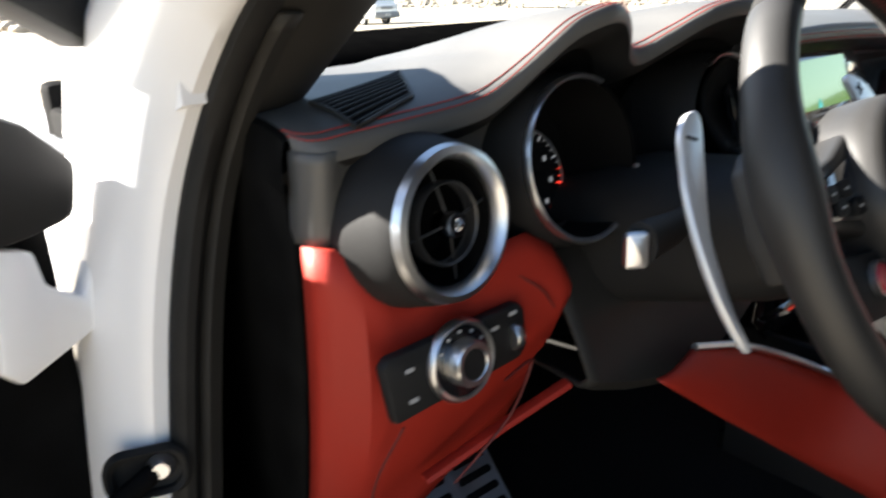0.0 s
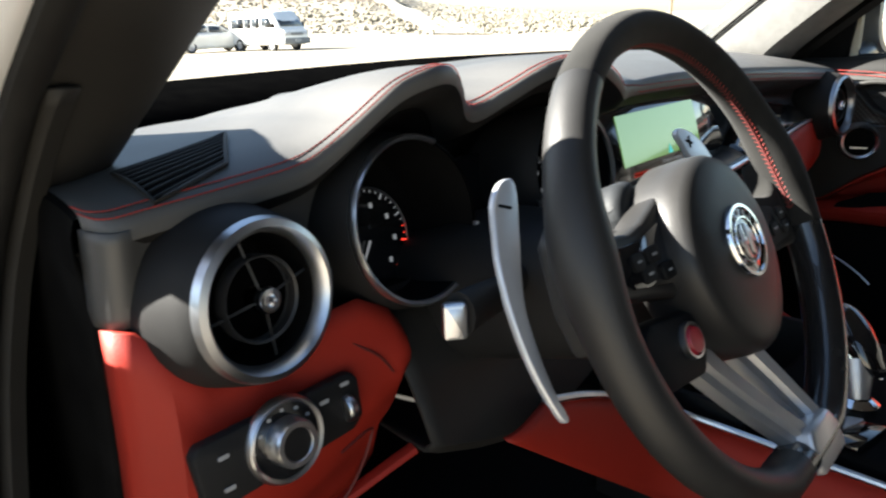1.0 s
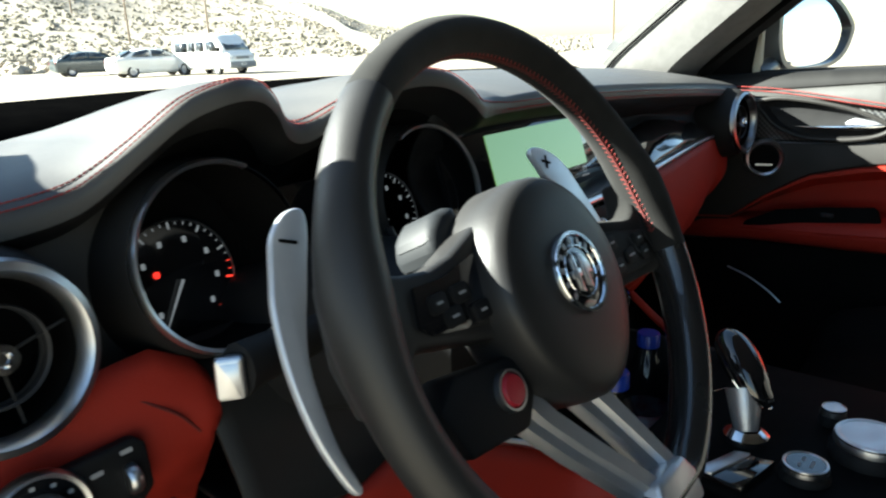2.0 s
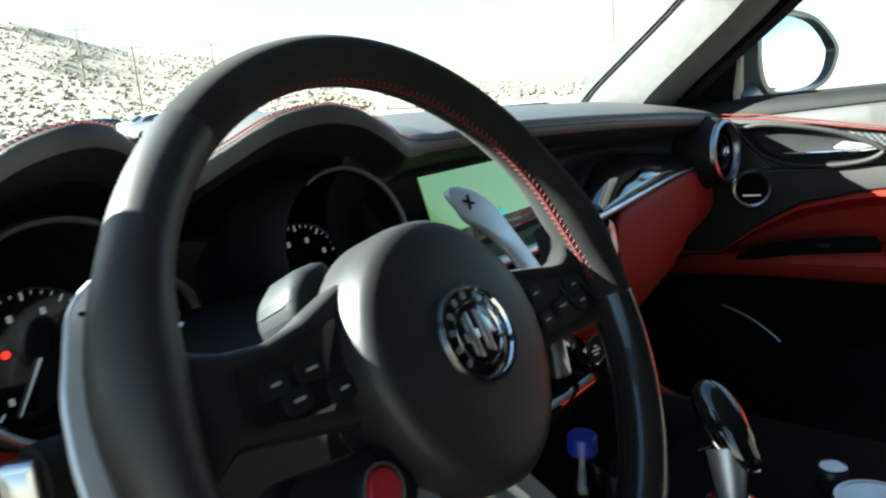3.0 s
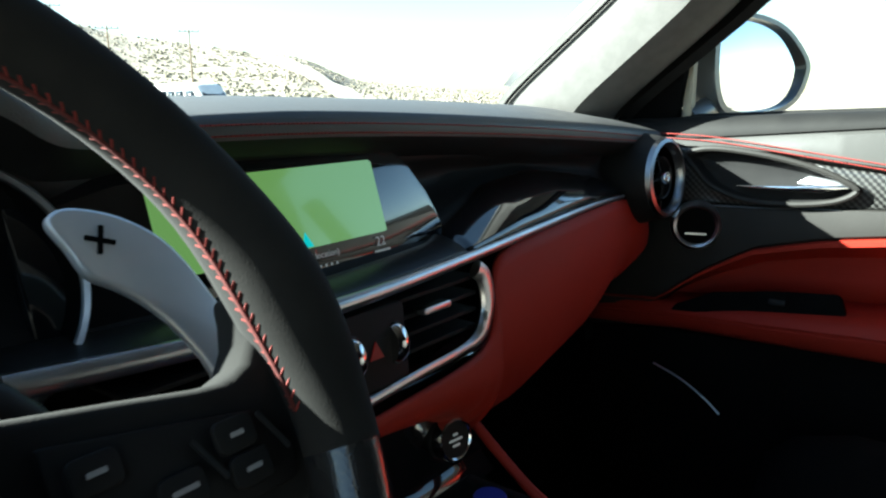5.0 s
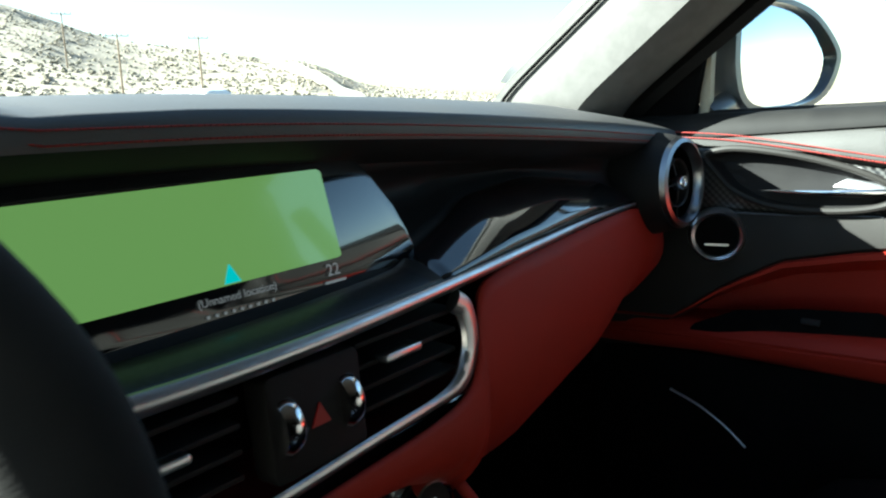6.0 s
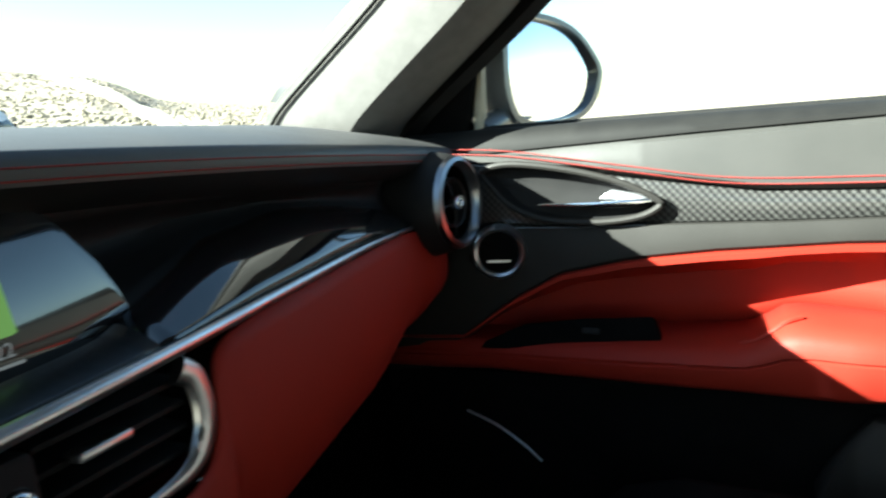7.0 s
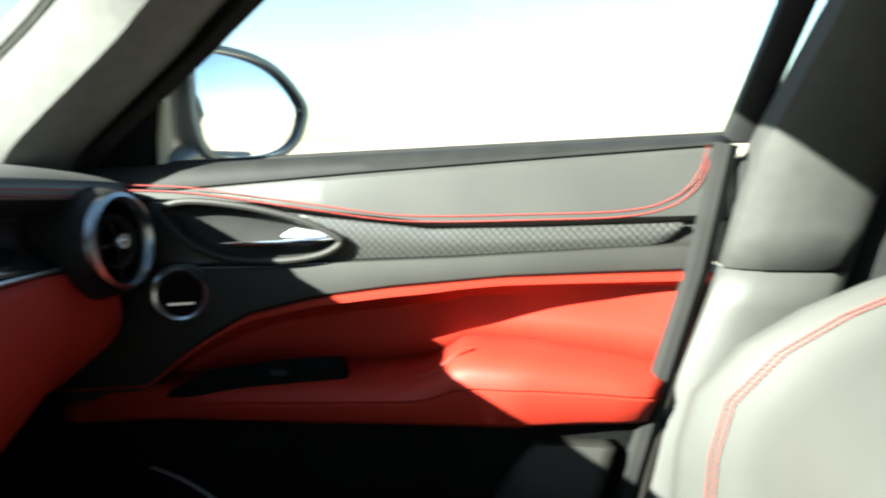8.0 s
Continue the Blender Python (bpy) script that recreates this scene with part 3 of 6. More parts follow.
for x, y in ((-0.046, 0.009), (-0.046, -0.013), (0.056, 0.018), (0.036, 0.012)):
    part("switch_mark", slab(rounded(0.008, 0.003, 0.001), 0.0006, m @ Matrix.Translation((x, y, 0.005))), PRINT, sw)
for k in range(5):
    a = radians(150 - 30 * k)
    part("switch_mark", slab(rounded(0.003, 0.0025, 0.0008), 0.0006, m @ Matrix.Translation((0.0222 * math.cos(a), 0.0222 * math.sin(a), 0.0072))), PRINT, sw)

# defroster grille on the pad
FAR, NEAR = ((-0.654, 0.100), (-0.549, 0.134)), ((-0.655, 0.040), (-0.592, 0.062))


def on_grille(u, v, lift):
    x = (FAR[0][0] * (1 - u) + FAR[1][0] * u) * (1 - v) + (NEAR[0][0] * (1 - u) + NEAR[1][0] * u) * v
    y = (FAR[0][1] * (1 - u) + FAR[1][1] * u) * (1 - v) + (NEAR[0][1] * (1 - u) + NEAR[1][1] * u) * v
    return Vector((x, y, pad_z(x, y) + lift))


grille = part("defroster_vent", sheet([[on_grille(u, v, 0.0012) for v in np.linspace(0, 1, 7)] for u in np.linspace(0, 1, 11)]), VOID, dash, "slatted black defroster vent", solid=0.001)
for k in range(8):
    part("slat", tube([on_grille(u, 0.06 + 0.125 * k, 0.0022) for u in np.linspace(0.02, 0.98, 8)], 0.0011, 6), BLACK, grille)
edge = [on_grille(u, 0, 0.002) for u in np.linspace(0, 1, 8)] + [on_grille(1, v, 0.002) for v in (0.3, 0.6, 1)] + [on_grille(u, 1, 0.002) for u in np.linspace(1, 0, 8)[1:]] + [on_grille(0, v, 0.002) for v in (0.6, 0.3)]
part("grille_edge", tube(edge, 0.0017, 6, closed=True), PLASTIC, grille, "moulded vent edge")

# ---- centre and passenger dash ----
DASHCARBON = material("lacquered dark carbon", (0.006, 0.006, 0.0065), 0.4, coat=0.12, colour2=(0.016, 0.016, 0.017), scale=260, stretch=(1, 0.5, 2))
CHROME_LINE = [(-0.225, -0.016, 0.961), (-0.11, -0.024, 0.955), (0.0, -0.026, 0.955), (0.134, -0.022, 0.960), (0.28, -0.010, 0.965), (0.42, 0.008, 0.966), (0.545, 0.028, 0.961)]
cl = smooth_line(CHROME_LINE, 10)
part("chrome_strip", tube(cl, lambda t: 0.0072 * (1 - 0.66 * t), 10, squash=(0.8, 1)), SATIN, dash, "slim chrome strip")
rows, rows2 = [], []
for p in cl:
    w = lerp([(-0.23, 0.030), (0.10, 0.030), (0.20, 0.045), (0.26, 0.062), (0.36, 0.062), (0.48, 0.045), (0.56, 0.012)], p.x)
    rise = lerp([(-0.23, 0.006), (0.12, 0.008), (0.24, 0.036), (0.36, 0.040), (0.50, 0.026), (0.56, 0.006)], p.x)
    r = [p + Vector((0, 0.004 + w * t, 0.002 + rise * (1 - (1 - t) ** 2))) for t in (0, 0.12, 0.3, 0.5, 0.7, 0.85, 0.95, 1.0)]
    rows.append(r + [r[-1] + Vector((0, 0.004, -0.004))])
    q = r[-1]
    z1 = lerp([(a.x, a.z) for a in lip], p.x) - 0.03
    y1 = lerp([(a.x, a.y) for a in lip], p.x) + 0.035
    back = lerp([(-0.23, 0.05), (0.16, 0.05), (0.3, 0.035), (0.56, 0.012)], p.x)
    rows2.append([Vector((p.x, q.y + back * math.sin(math.pi * t) * 0.7 + (y1 - q.y) * t, q.z - 0.004 + (z1 - q.z + 0.004) * t)) for t in np.linspace(0, 1, 9)])
cut = next(i for i, p in enumerate(cl) if p.x > 0.13)
part("carbon_ledge", sheet(rows[:cut + 1]), DASHCARBON, dash, "dark carbon ledge under the screen", solid=0.003)
part("gloss_trim", sheet(rows[cut:]), PIANO, dash, "piano black trim above the chrome strip", solid=0.003)
part("passenger_fascia", sheet(rows2), BLACK, dash, "black soft fascia under the pad", solid=0.004)

rows = []
for p in smooth_line([(-0.16, -0.030, 0.856), (-0.08, -0.033, 0.862), (0.02, -0.034, 0.869), (0.10, -0.034, 0.874), (0.143, -0.031, 0.882), (0.163, -0.026, 0.903), (0.168, -0.020, 0.930), (0.178, -0.017, 0.949), (0.21, -0.015, 0.957), (0.28, -0.009, 0.960), (0.42, 0.009, 0.961), (0.545, 0.029, 0.956), (0.60, 0.034, 0.94), (0.665, 0.045, 0.92)], 6):
    deep = lerp([(-0.16, 0.020), (0.0, 0.032), (0.10, 0.058), (0.143, 0.085), (0.160, 0.115), (0.168, 0.150), (0.178, 0.172), (0.21, 0.185), (0.28, 0.19), (0.45, 0.175), (0.60, 0.12), (0.67, 0.09)], p.x)
    f = min(1.0, deep / 0.17)
    r = [p + Vector((0, -0.016 * f * math.sin(t * 2.375) + 0.055 * t ** 3, -deep * t)) for t in np.linspace(0, 1, 14)]
    rows.append(r + [r[-1] + Vector((0, 0.03, 0.004)), r[-1] + Vector((0, 0.12, 0.01))])
part("red_panel", sheet(rows), RED, dash, "red leather panel sweeping under the vents", solid=0.004)

# centre vents
bm = sheet([[(x, 0.045, 0.95), (x, 0.05, 0.91), (x, 0.045, 0.87)] for x in np.linspace(-0.20, 0.155, 8)])
vent = part("centre_vent", bm, VOID, dash, "pair of slatted black centre vents", solid=0.003)
BR = [(0.140, -0.021, 0.948), (0.150, -0.022, 0.940), (0.155, -0.023, 0.922), (0.152, -0.024, 0.904), (0.138, -0.026, 0.889), (0.11, -0.027, 0.884), (0.05, -0.028, 0.881), (-0.02, -0.028, 0.876), (-0.13, -0.026, 0.868), (-0.2, -0.02, 0.865)]
br = smooth_line(BR, 6)
part("bracket", tube(br, lambda t: 0.0085 if t < 0.4 else 0.0085 - 0.0045 * min(1, (t - 0.4) / 0.15), 10, squash=(1, 0.6), up=(0, 1, 0)), SATIN, vent, "brushed aluminium surround")
for x0, x1, dz in ((0.048, 0.146, 0.0), (-0.17, -0.035, -0.004)):
    for k in range(4):
        z = 0.940 - 0.0145 * k + dz
        part("slat", box((x0, -0.018, z - 0.0018), (x1, 0.02, z + 0.0018), 0.001), BLACK, vent)
for x, z in ((0.084, 0.928), (-0.085, 0.920)):
    part("tab", slab(rounded(0.034, 0.006, 0.0025), 0.012, frame_at((x, -0.026, z), (0, -1, 0.1)), 0.0015), SATIN, vent, "bright slider tab")
m = frame_at((0.013, -0.024, 0.912), (0, -1, 0.1))
hz = part("hazard_switch", slab(rounded(0.070, 0.062, 0.006), 0.02, m, 0.003), BLACK, vent, "black hazard switch block")
part("warning_triangle", slab([(-0.007, -0.006), (0.007, -0.006), (0, 0.007)], 0.001, m @ Matrix.Translation((0, 0, 0.001))), material("red switch print", (0.16, 0.008, 0.008), 0.5, emit=(1, 0.03, 0.02), power=0.004), hz)
for s in (-1, 1):
    part("thumb_wheel", lathe([(0.0, 0.006), (0.017, 0.006), (0.019, 0.003), (0.019, -0.003), (0.017, -0.006), (0.0, -0.006)], m @ Matrix.Translation((0.0225 * s, 0, -0.009)) @ pose(0, 0, 0, 0, 90, 0), 28), CHROME, hz, "bright ribbed thumb wheel")

# screen
m = frame_at((-0.005, 0.032, 1.012), (0, -1, 0.30))
screen = part("screen", slab([tuple(p) for p in [(v[0], v[1]) for v in [Vector((*q, 0)) for q in [(-0.19, 0.042), (0.085, 0.0425), (0.101, 0.0412), (0.1135, 0.037), (0.122, 0.031), (0.1305, 0.0221), (0.145, -0.0005), (0.1525, -0.019), (0.1575, -0.0364), (0.150, -0.0415), (0.127, -0.0455), (0.0, -0.049), (-0.19, -0.049)]]]], 0.01, m, 0.002), PIANO, dash, "dark glass infotainment screen showing a green map")
MAP = material("green map glow", (0.03, 0.06, 0.02), 0.12, coat=0.6, emit=(0.19, 0.36, 0.10), power=0.115)
part("map", slab([(-0.112, -0.030), (0.081, -0.028), (0.084, -0.027), (0.084, 0.029), (0.081, 0.031), (-0.112, 0.030)], 0.001, m @ Matrix.Translation((0, 0, 0.0012))), MAP, screen, "plain green map area")
part("position_arrow", slab([(-0.0055, -0.028), (0.0055, -0.028), (0, -0.017)], 0.0006, m @ Matrix.Translation((0.0, 0, 0.0020))), material("cyan arrow glow", (0.01, 0.1, 0.1), 0.3, emit=(0.03, 0.5, 0.5), power=0.14), screen)
LETTER = material("grey screen text", (0.15, 0.15, 0.15), 0.4, emit=(0.6, 0.6, 0.6), power=0.032)


def words(text, size, m, mat, parent, name="text"):
    cu = bpy.data.curves.new(name, "FONT")
    cu.body, cu.size, cu.align_x, cu.extrude = text, size, "CENTER", 0.0001
    tmp = bpy.data.objects.new("tmp", cu)
    me = bpy.data.meshes.new_from_object(tmp)
    bpy.data.objects.remove(tmp)
    bm = bmesh.new()
    bm.from_mesh(me)
    bpy.data.meshes.remove(me)
    bmesh.ops.transform(bm, matrix=m, verts=bm.verts)
    return part(name, bm, mat, parent, smooth=False)


words("(Unnamed location)", 0.0066, m @ Matrix.Translation((0.002, -0.0375, 0.0012)), LETTER, screen)
words("22", 0.011, m @ Matrix.Translation((0.074, -0.0385, 0.0012)), LETTER, screen)
part("text_bar", slab(rounded(0.018, 0.0018, 0.0006), 0.0003, m @ Matrix.Translation((0.074, -0.0425, 0.0012))), LETTER, screen)
for k in range(9):
    part("page_dot", slab(rounded(0.002, 0.002, 0.0009), 0.0003, m @ Matrix.Translation((-0.02 + 0.0055 * k, -0.0435, 0.0012))), LETTER, screen)

# climate panel
rows = [[(x, -0.004, 0.862), (x, 0.006, 0.84), (x, 0.014, 0.79), (x, 0.018, 0.745), (x, 0.0, 0.728)] for x in (-0.13, -0.05, 0.05, 0.15, 0.20)]
clim = part("climate_panel", sheet(rows), PIANO, dash, "gloss black climate panel", solid=0.004)
for x in (-0.030, 0.133):
    m = frame_at((x, 0.006, 0.788), (-0.15, -1, 0.15))
    k = part("climate_knob", lathe([(0.0, 0.012), (0.0165, 0.012), (0.019, 0.009), (0.020, -0.01)], m), BLACK, clim, "round climate knob")
    part("ring", lathe([(0.0165, 0.0122), (0.0178, 0.0135), (0.0195, 0.0125), (0.0205, 0.008), (0.020, 0.002)], m), CHROME, k, "chrome rim")
    for j, w in enumerate((0.006, 0.016, 0.009)):
        part("print_bar", slab(rounded(w, 0.0022, 0.0008), 0.0004, m @ Matrix.Translation((0, 0.005 - 0.005 * j, 0.0125))), LETTER, k)

# ---- steering wheel ----
TILT, TURN = radians(26.1), radians(1.9)
WC = Vector((-0.3457, -0.1838, 0.9885))
W = frame_at(WC, (math.sin(TURN) * math.cos(TILT), -math.cos(TURN) * math.cos(TILT), math.sin(TILT)))
wheel = thing("steering_wheel", "black leather steering wheel with red stitching and silver lower spokes", "steering wheel", WC)
SUEDE = material("black suede", (0.013, 0.013, 0.0125), 0.95, spec=0.15, colour2=(0.020, 0.0195, 0.0185), scale=30, grain=0.4, grain_scale=1500, sheen=0.04)
RIMLEATHER = material("black wheel leather", (0.017, 0.0165, 0.016), 0.42, spec=0.4, colour2=(0.022, 0.0215, 0.021), scale=15, grain=0.15, grain_scale=1100, kind="cells", rough2=0.5)
RIMGLOSS = material("gloss black perforated leather", (0.014, 0.014, 0.015), 0.2, coat=0.8, colour2=(0.018, 0.018, 0.018), scale=20, grain=0.25, grain_scale=600, kind="cells", rough2=0.28)
RR = 0.169


def rim_point(a, r=RR):
    """On the rim's centre line at a degrees, which is a little flat at the foot."""
    p = Vector((r * math.cos(radians(a)), r * math.sin(radians(a)), 0))
    p.y = max(p.y, -0.162 * r / RR + 0.012 * (p.x / r) ** 2)
    return p


def rim_arc(a0, a1, n, grow=0.0):
    rows = []
    for i in range(n + 1):
        a = a0 + (a1 - a0) * i / n
        c = rim_point(a)
        out = Vector((math.cos(radians(a)), math.sin(radians(a)), 0))
        thumb = 0.0035 * (math.exp(-((a - 12) / 12) ** 2) + math.exp(-((a - 168) / 12) ** 2))
        rows.append([W @ (c + out * math.cos(k) * (0.0135 + thumb + grow) + Vector((0, 0, math.sin(k) * (0.0165 + thumb + grow)))) for k in (2 * math.pi * j / 20 for j in range(20))])
    return sheet(rows, close_v=True, caps=True)


part("rim", rim_arc(-8, 128, 44), SUEDE, wheel, "black suede upper rim")
part("rim", rim_arc(128, 262, 44, 0.0004), RIMLEATHER, wheel, "smooth black leather rim grip")
part("rim", rim_arc(262, 352, 30, 0.0003), RIMGLOSS, wheel, "glossy perforated leather rim grip")
bm, strip = bmesh.new(), []
for i in range(84):
    a = -2 + 132 * i / 83
    out = Vector((math.cos(radians(a)), math.sin(radians(a)), 0))
    tan = Vector((-out.y, out.x, 0))
    c = rim_point(a)
    for s in (-1, 1):
        p = c - out * (0.0135 + 0.0035 * math.exp(-((a - 12) / 12) ** 2)) + Vector((0, 0, 0.0006))
        q = p + tan * 0.0026 + Vector((0, 0, s * 0.0034)) + out * 0.0006
        tube([W @ p, W @ q], 0.00052, 5, bm=bm)
stt = part("stitching", bm, RIMTHREAD, wheel, "red herringbone stitching inside the rim")
rows = []
for i in range(60):
    a = -2 + 132 * i / 59
    c, out = rim_point(a), Vector((math.cos(radians(a)), math.sin(radians(a)), 0))
    rows.append([W @ (c - out * (0.0136 + 0.0035 * math.exp(-((a - 12) / 12) ** 2)) + Vector((0, 0, z)) + out * e) for z, e in ((-0.0006, 0.0), (0.0004, 0.0), (0.0014, 0.0))])
part("seam", sheet(rows), material("dark red seam", (0.09, 0.010, 0.008), 0.8, colour2=(0.06, 0.007, 0.006), scale=200), wheel, "dark red seam band", solid=0.0006)

# airbag cover, domed, with a badge
AC = W @ Matrix.Translation((-0.006, -0.004, 0.011))
prof = [(0.0, 0.010), (0.025, 0.0098), (0.045, 0.0085), (0.058, 0.006), (0.0635, 0.0035), (0.0665, -0.001), (0.0685, -0.012), (0.0695, -0.035), (0.064, -0.045), (0.0, -0.045)]
bag = lathe(prof, Matrix(), 56)
for v in bag.verts:
    v.co.y *= 1.06 if v.co.y > 0 else 1.12
    v.co.x *= 1.0 - 0.10 * max(0, -v.co.y / 0.067)
    v.co = AC @ v.co
cover = part("airbag_cover", bag, RIMLEATHER, wheel, "domed black airbag cover")
EM = W @ Matrix.Translation((-0.0045, -0.001, 0.0212))
DSATB = material("dull badge silver", (0.3, 0.3, 0.31), 0.4, 1.0, colour2=(0.25, 0.25, 0.26), scale=100)
badge = part("badge", lathe([(0.0, 0.0012), (0.0245, 0.0008), (0.0265, 0.0002), (0.0265, -0.003)], EM, 40), PIANO, cover, "round badge of plain dark and silver shapes")
part("badge_ring", lathe([(0.0232, 0.0012), (0.0240, 0.0026), (0.0262, 0.0026), (0.0272, 0.0), (0.0272, -0.003)], EM, 40), CHROME, badge, "chrome badge ring")
part("badge_ring", lathe([(0.0158, 0.0012), (0.0162, 0.0020), (0.0170, 0.0020), (0.0174, 0.0011)], EM, 36), CHROME, badge)
for out in ([(-0.0112, -0.0025), (-0.0112, 0.0025), (-0.001, 0.0025), (-0.001, -0.0025)], [(-0.0082, -0.0105), (-0.0040, -0.0125), (-0.0040, 0.0125), (-0.0082, 0.0105)],
            [(0.002, -0.010), (0.006, -0.013), (0.0065, -0.002), (0.012, -0.004), (0.010, 0.004), (0.005, 0.010), (0.002, 0.012)]):
    part("badge_shape", slab(out, 0.0014, EM @ Matrix.Translation((0, 0, 0.0024)), 0.0004), SATIN, badge, "plain raised silver shape")
for k in range(10):
    a = radians(215 - 25 * k)
    part("badge_shape", slab(rounded(0.0032, 0.0042, 0.0008), 0.0008, EM @ Matrix.Translation((0.0203 * math.cos(a), 0.0203 * math.sin(a), 0.0018)) @ pose(0, 0, 0, 0, 0, math.degrees(a) - 90)), DSATB, badge, "plain raised silver bar")

# side spokes with their switches; the wheel stands a little turned, so the two differ
GREYSATIN = material("slate satin plastic", (0.018, 0.020, 0.022), 0.55, spec=0.2, colour2=(0.022, 0.024, 0.026), scale=20)
SPOKES = {
    1: [(0.048, 0.029), (0.075, 0.0237), (0.100, 0.0192), (0.126, 0.0142), (0.138, 0.0130), (0.146, 0.0168), (0.1515, 0.0240), (0.1545, 0.0330), (0.1560, 0.0440), (0.170, 0.036), (0.174, -0.010), (0.169, -0.037), (0.130, -0.034), (0.090, -0.032), (0.050, -0.038)],
    -1: [(-0.048, 0.052), (-0.083, 0.0400), (-0.104, 0.0368), (-0.124, 0.0395), (-0.138, 0.0440), (-0.1455, 0.0520), (-0.149, 0.062), (-0.166, 0.050), (-0.174, 0.010), (-0.170, -0.022), (-0.134, 0.000), (-0.076, -0.014), (-0.048, -0.034)],
}
for s in (-1, 1):
    out = SPOKES[s]
    sp = part("spoke", slab(out[::-1] if s > 0 else out, 0.026, W @ Matrix.Translation((0, 0, -0.004)), 0.005, seg=3), SUEDE if s > 0 else RIMLEATHER, wheel, "black side spoke with switches")
    if s > 0:
        pod = [(0.074, 0.014), (0.110, 0.007), (0.140, 0.001), (0.152, -0.014), (0.148, -0.026), (0.118, -0.026), (0.074, -0.025)]
        keys = ((0.086, 0.002, 6), (0.086, -0.016, 6), (0.108, -0.013, 9), (0.130, -0.004, 5), (0.132, -0.016, 6))
    else:
        pod = [(-0.066, 0.036), (-0.100, 0.030), (-0.124, 0.031), (-0.130, 0.010), (-0.122, 0.003), (-0.076, -0.006)]
        keys = ((-0.112, 0.018, 5), (-0.092, 0.018, 6), (-0.104, 0.008, 6), (-0.080, 0.004, 5))
    plate = part("switch_pod", slab(pod[::-1] if s > 0 else pod, 0.004, W @ Matrix.Translation((0, 0, -0.0015)), 0.0015), PIANO if s < 0 else BLACK, sp, "black switch pod")
    for x, y, w in keys:
        key = part("button", slab(rounded(0.015, 0.011, 0.003), 0.003, W @ Matrix.Translation((x, y, 0.0008)), 0.001), BLACK, sp)
        part("button_mark", slab(rounded(w / 1000, 0.0016, 0.0005), 0.0004, W @ Matrix.Translation((x, y, 0.0013))), PRINT, sp)
    if s > 0:
        for x in (0.119, 0.144):
            part("switch_groove", slab(rounded(0.0016, 0.017, 0.0006), 0.0008, W @ Matrix.Translation((x, -0.008, 0.0003)) @ pose(0, 0, 0, 0, 0, 28)), GREYSATIN, sp, "thin grey divider line")
    # shelf behind the spoke, open to the sky
    sh = [(0.042, 0.056), (0.062, 0.052), (0.085, 0.036), (0.098, 0.018), (0.05, 0.0)] if s > 0 else [(-0.030, 0.070), (-0.052, 0.068), (-0.064, 0.060), (-0.069, 0.048), (-0.067, 0.036), (-0.04, 0.02)]
    part("spoke_shelf", slab(sh[::-1] if s > 0 else sh, 0.040, W @ Matrix.Translation((0, 0, -0.026)), 0.009, seg=3), GREYSATIN, sp, "grey satin spoke shelf")

# red start button on a dark pod under the spoke
m = W @ Matrix.Translation((-0.088, -0.040, 0.002))
pod = part("start_pod", slab([(-0.040, -0.024), (0.014, -0.030), (0.030, -0.014), (0.024, 0.012), (-0.030, 0.020), (-0.050, 0.006)], 0.030, m @ Matrix.Translation((0, 0, -0.006)), 0.004), BLACK, wheel, "black pod under the spoke")
part("start_button", lathe([(0.0, 0.002), (0.0085, 0.0015), (0.0100, -0.001), (0.0100, -0.01)], m @ Matrix.Translation((0.006, -0.004, -0.002)), 28), material("red start button", (0.40, 0.015, 0.03), 0.35, colour2=(0.34, 0.012, 0.025), scale=80), pod, "round red start button")
part("button_ring", lathe([(0.0100, -0.003), (0.0105, 0.0), (0.0120, 0.0), (0.0126, -0.006)], m @ Matrix.Translation((0.006, -0.004, -0.002)), 28), SATIN, pod, "thin silver button ring")

# twin silver lower spoke, slanting to one foot
DSAT = material("brushed dark aluminium", (0.60, 0.605, 0.62), 0.36, 0.8, colour2=(0.53, 0.535, 0.55), scale=30, rough2=0.46)
for blade in (((-0.080, -0.054, -0.042, -0.024), (-0.064, -0.037, -0.075, -0.018), (-0.045, -0.018, -0.105, -0.010), (-0.022, 0.004, -0.138, 0.000), (-0.008, 0.014, -0.158, 0.006), (-0.002, 0.018, -0.174, 0.008)),
              ((-0.024, 0.008, -0.046, -0.024), (-0.012, 0.017, -0.075, -0.018), (0.002, 0.027, -0.105, -0.010), (0.015, 0.036, -0.138, 0.000), (0.020, 0.041, -0.158, 0.006), (0.020, 0.042, -0.174, 0.008))):
    rows = []
    for x0, x1, y, z in blade:
        w = x1 - x0
        rows.append([W @ Vector(p) for p in ((x0, y, z - 0.006), (x0 + 0.002, y, z), (x0 + 0.35 * w, y, z + 0.002), (x0 + 0.45 * w, y, z + 0.007), (x1 - 0.003, y, z + 0.009), (x1, y, z + 0.005), (x1, y, z - 0.010), (x0, y, z - 0.010))])
    part("lower_spoke", sheet(rows, close_v=True, caps=True), DSAT, wheel, "brushed silver lower spoke blade", sharp=25)
part("spoke_foot", slab([(-0.012, -0.158), (-0.006, -0.143), (0.036, -0.143), (0.046, -0.158), (0.044, -0.177), (-0.008, -0.177)], 0.024, W @ Matrix.Translation((0, 0, 0.0165)), 0.004, seg=3), DSAT, wheel, "silver foot joining the lower spokes")

# ---- steering column ----
col = thing("steering_column", "black steering column with silver shift paddles and stalk", "steering column", (-0.358, 0.0, 0.92))
ring = []
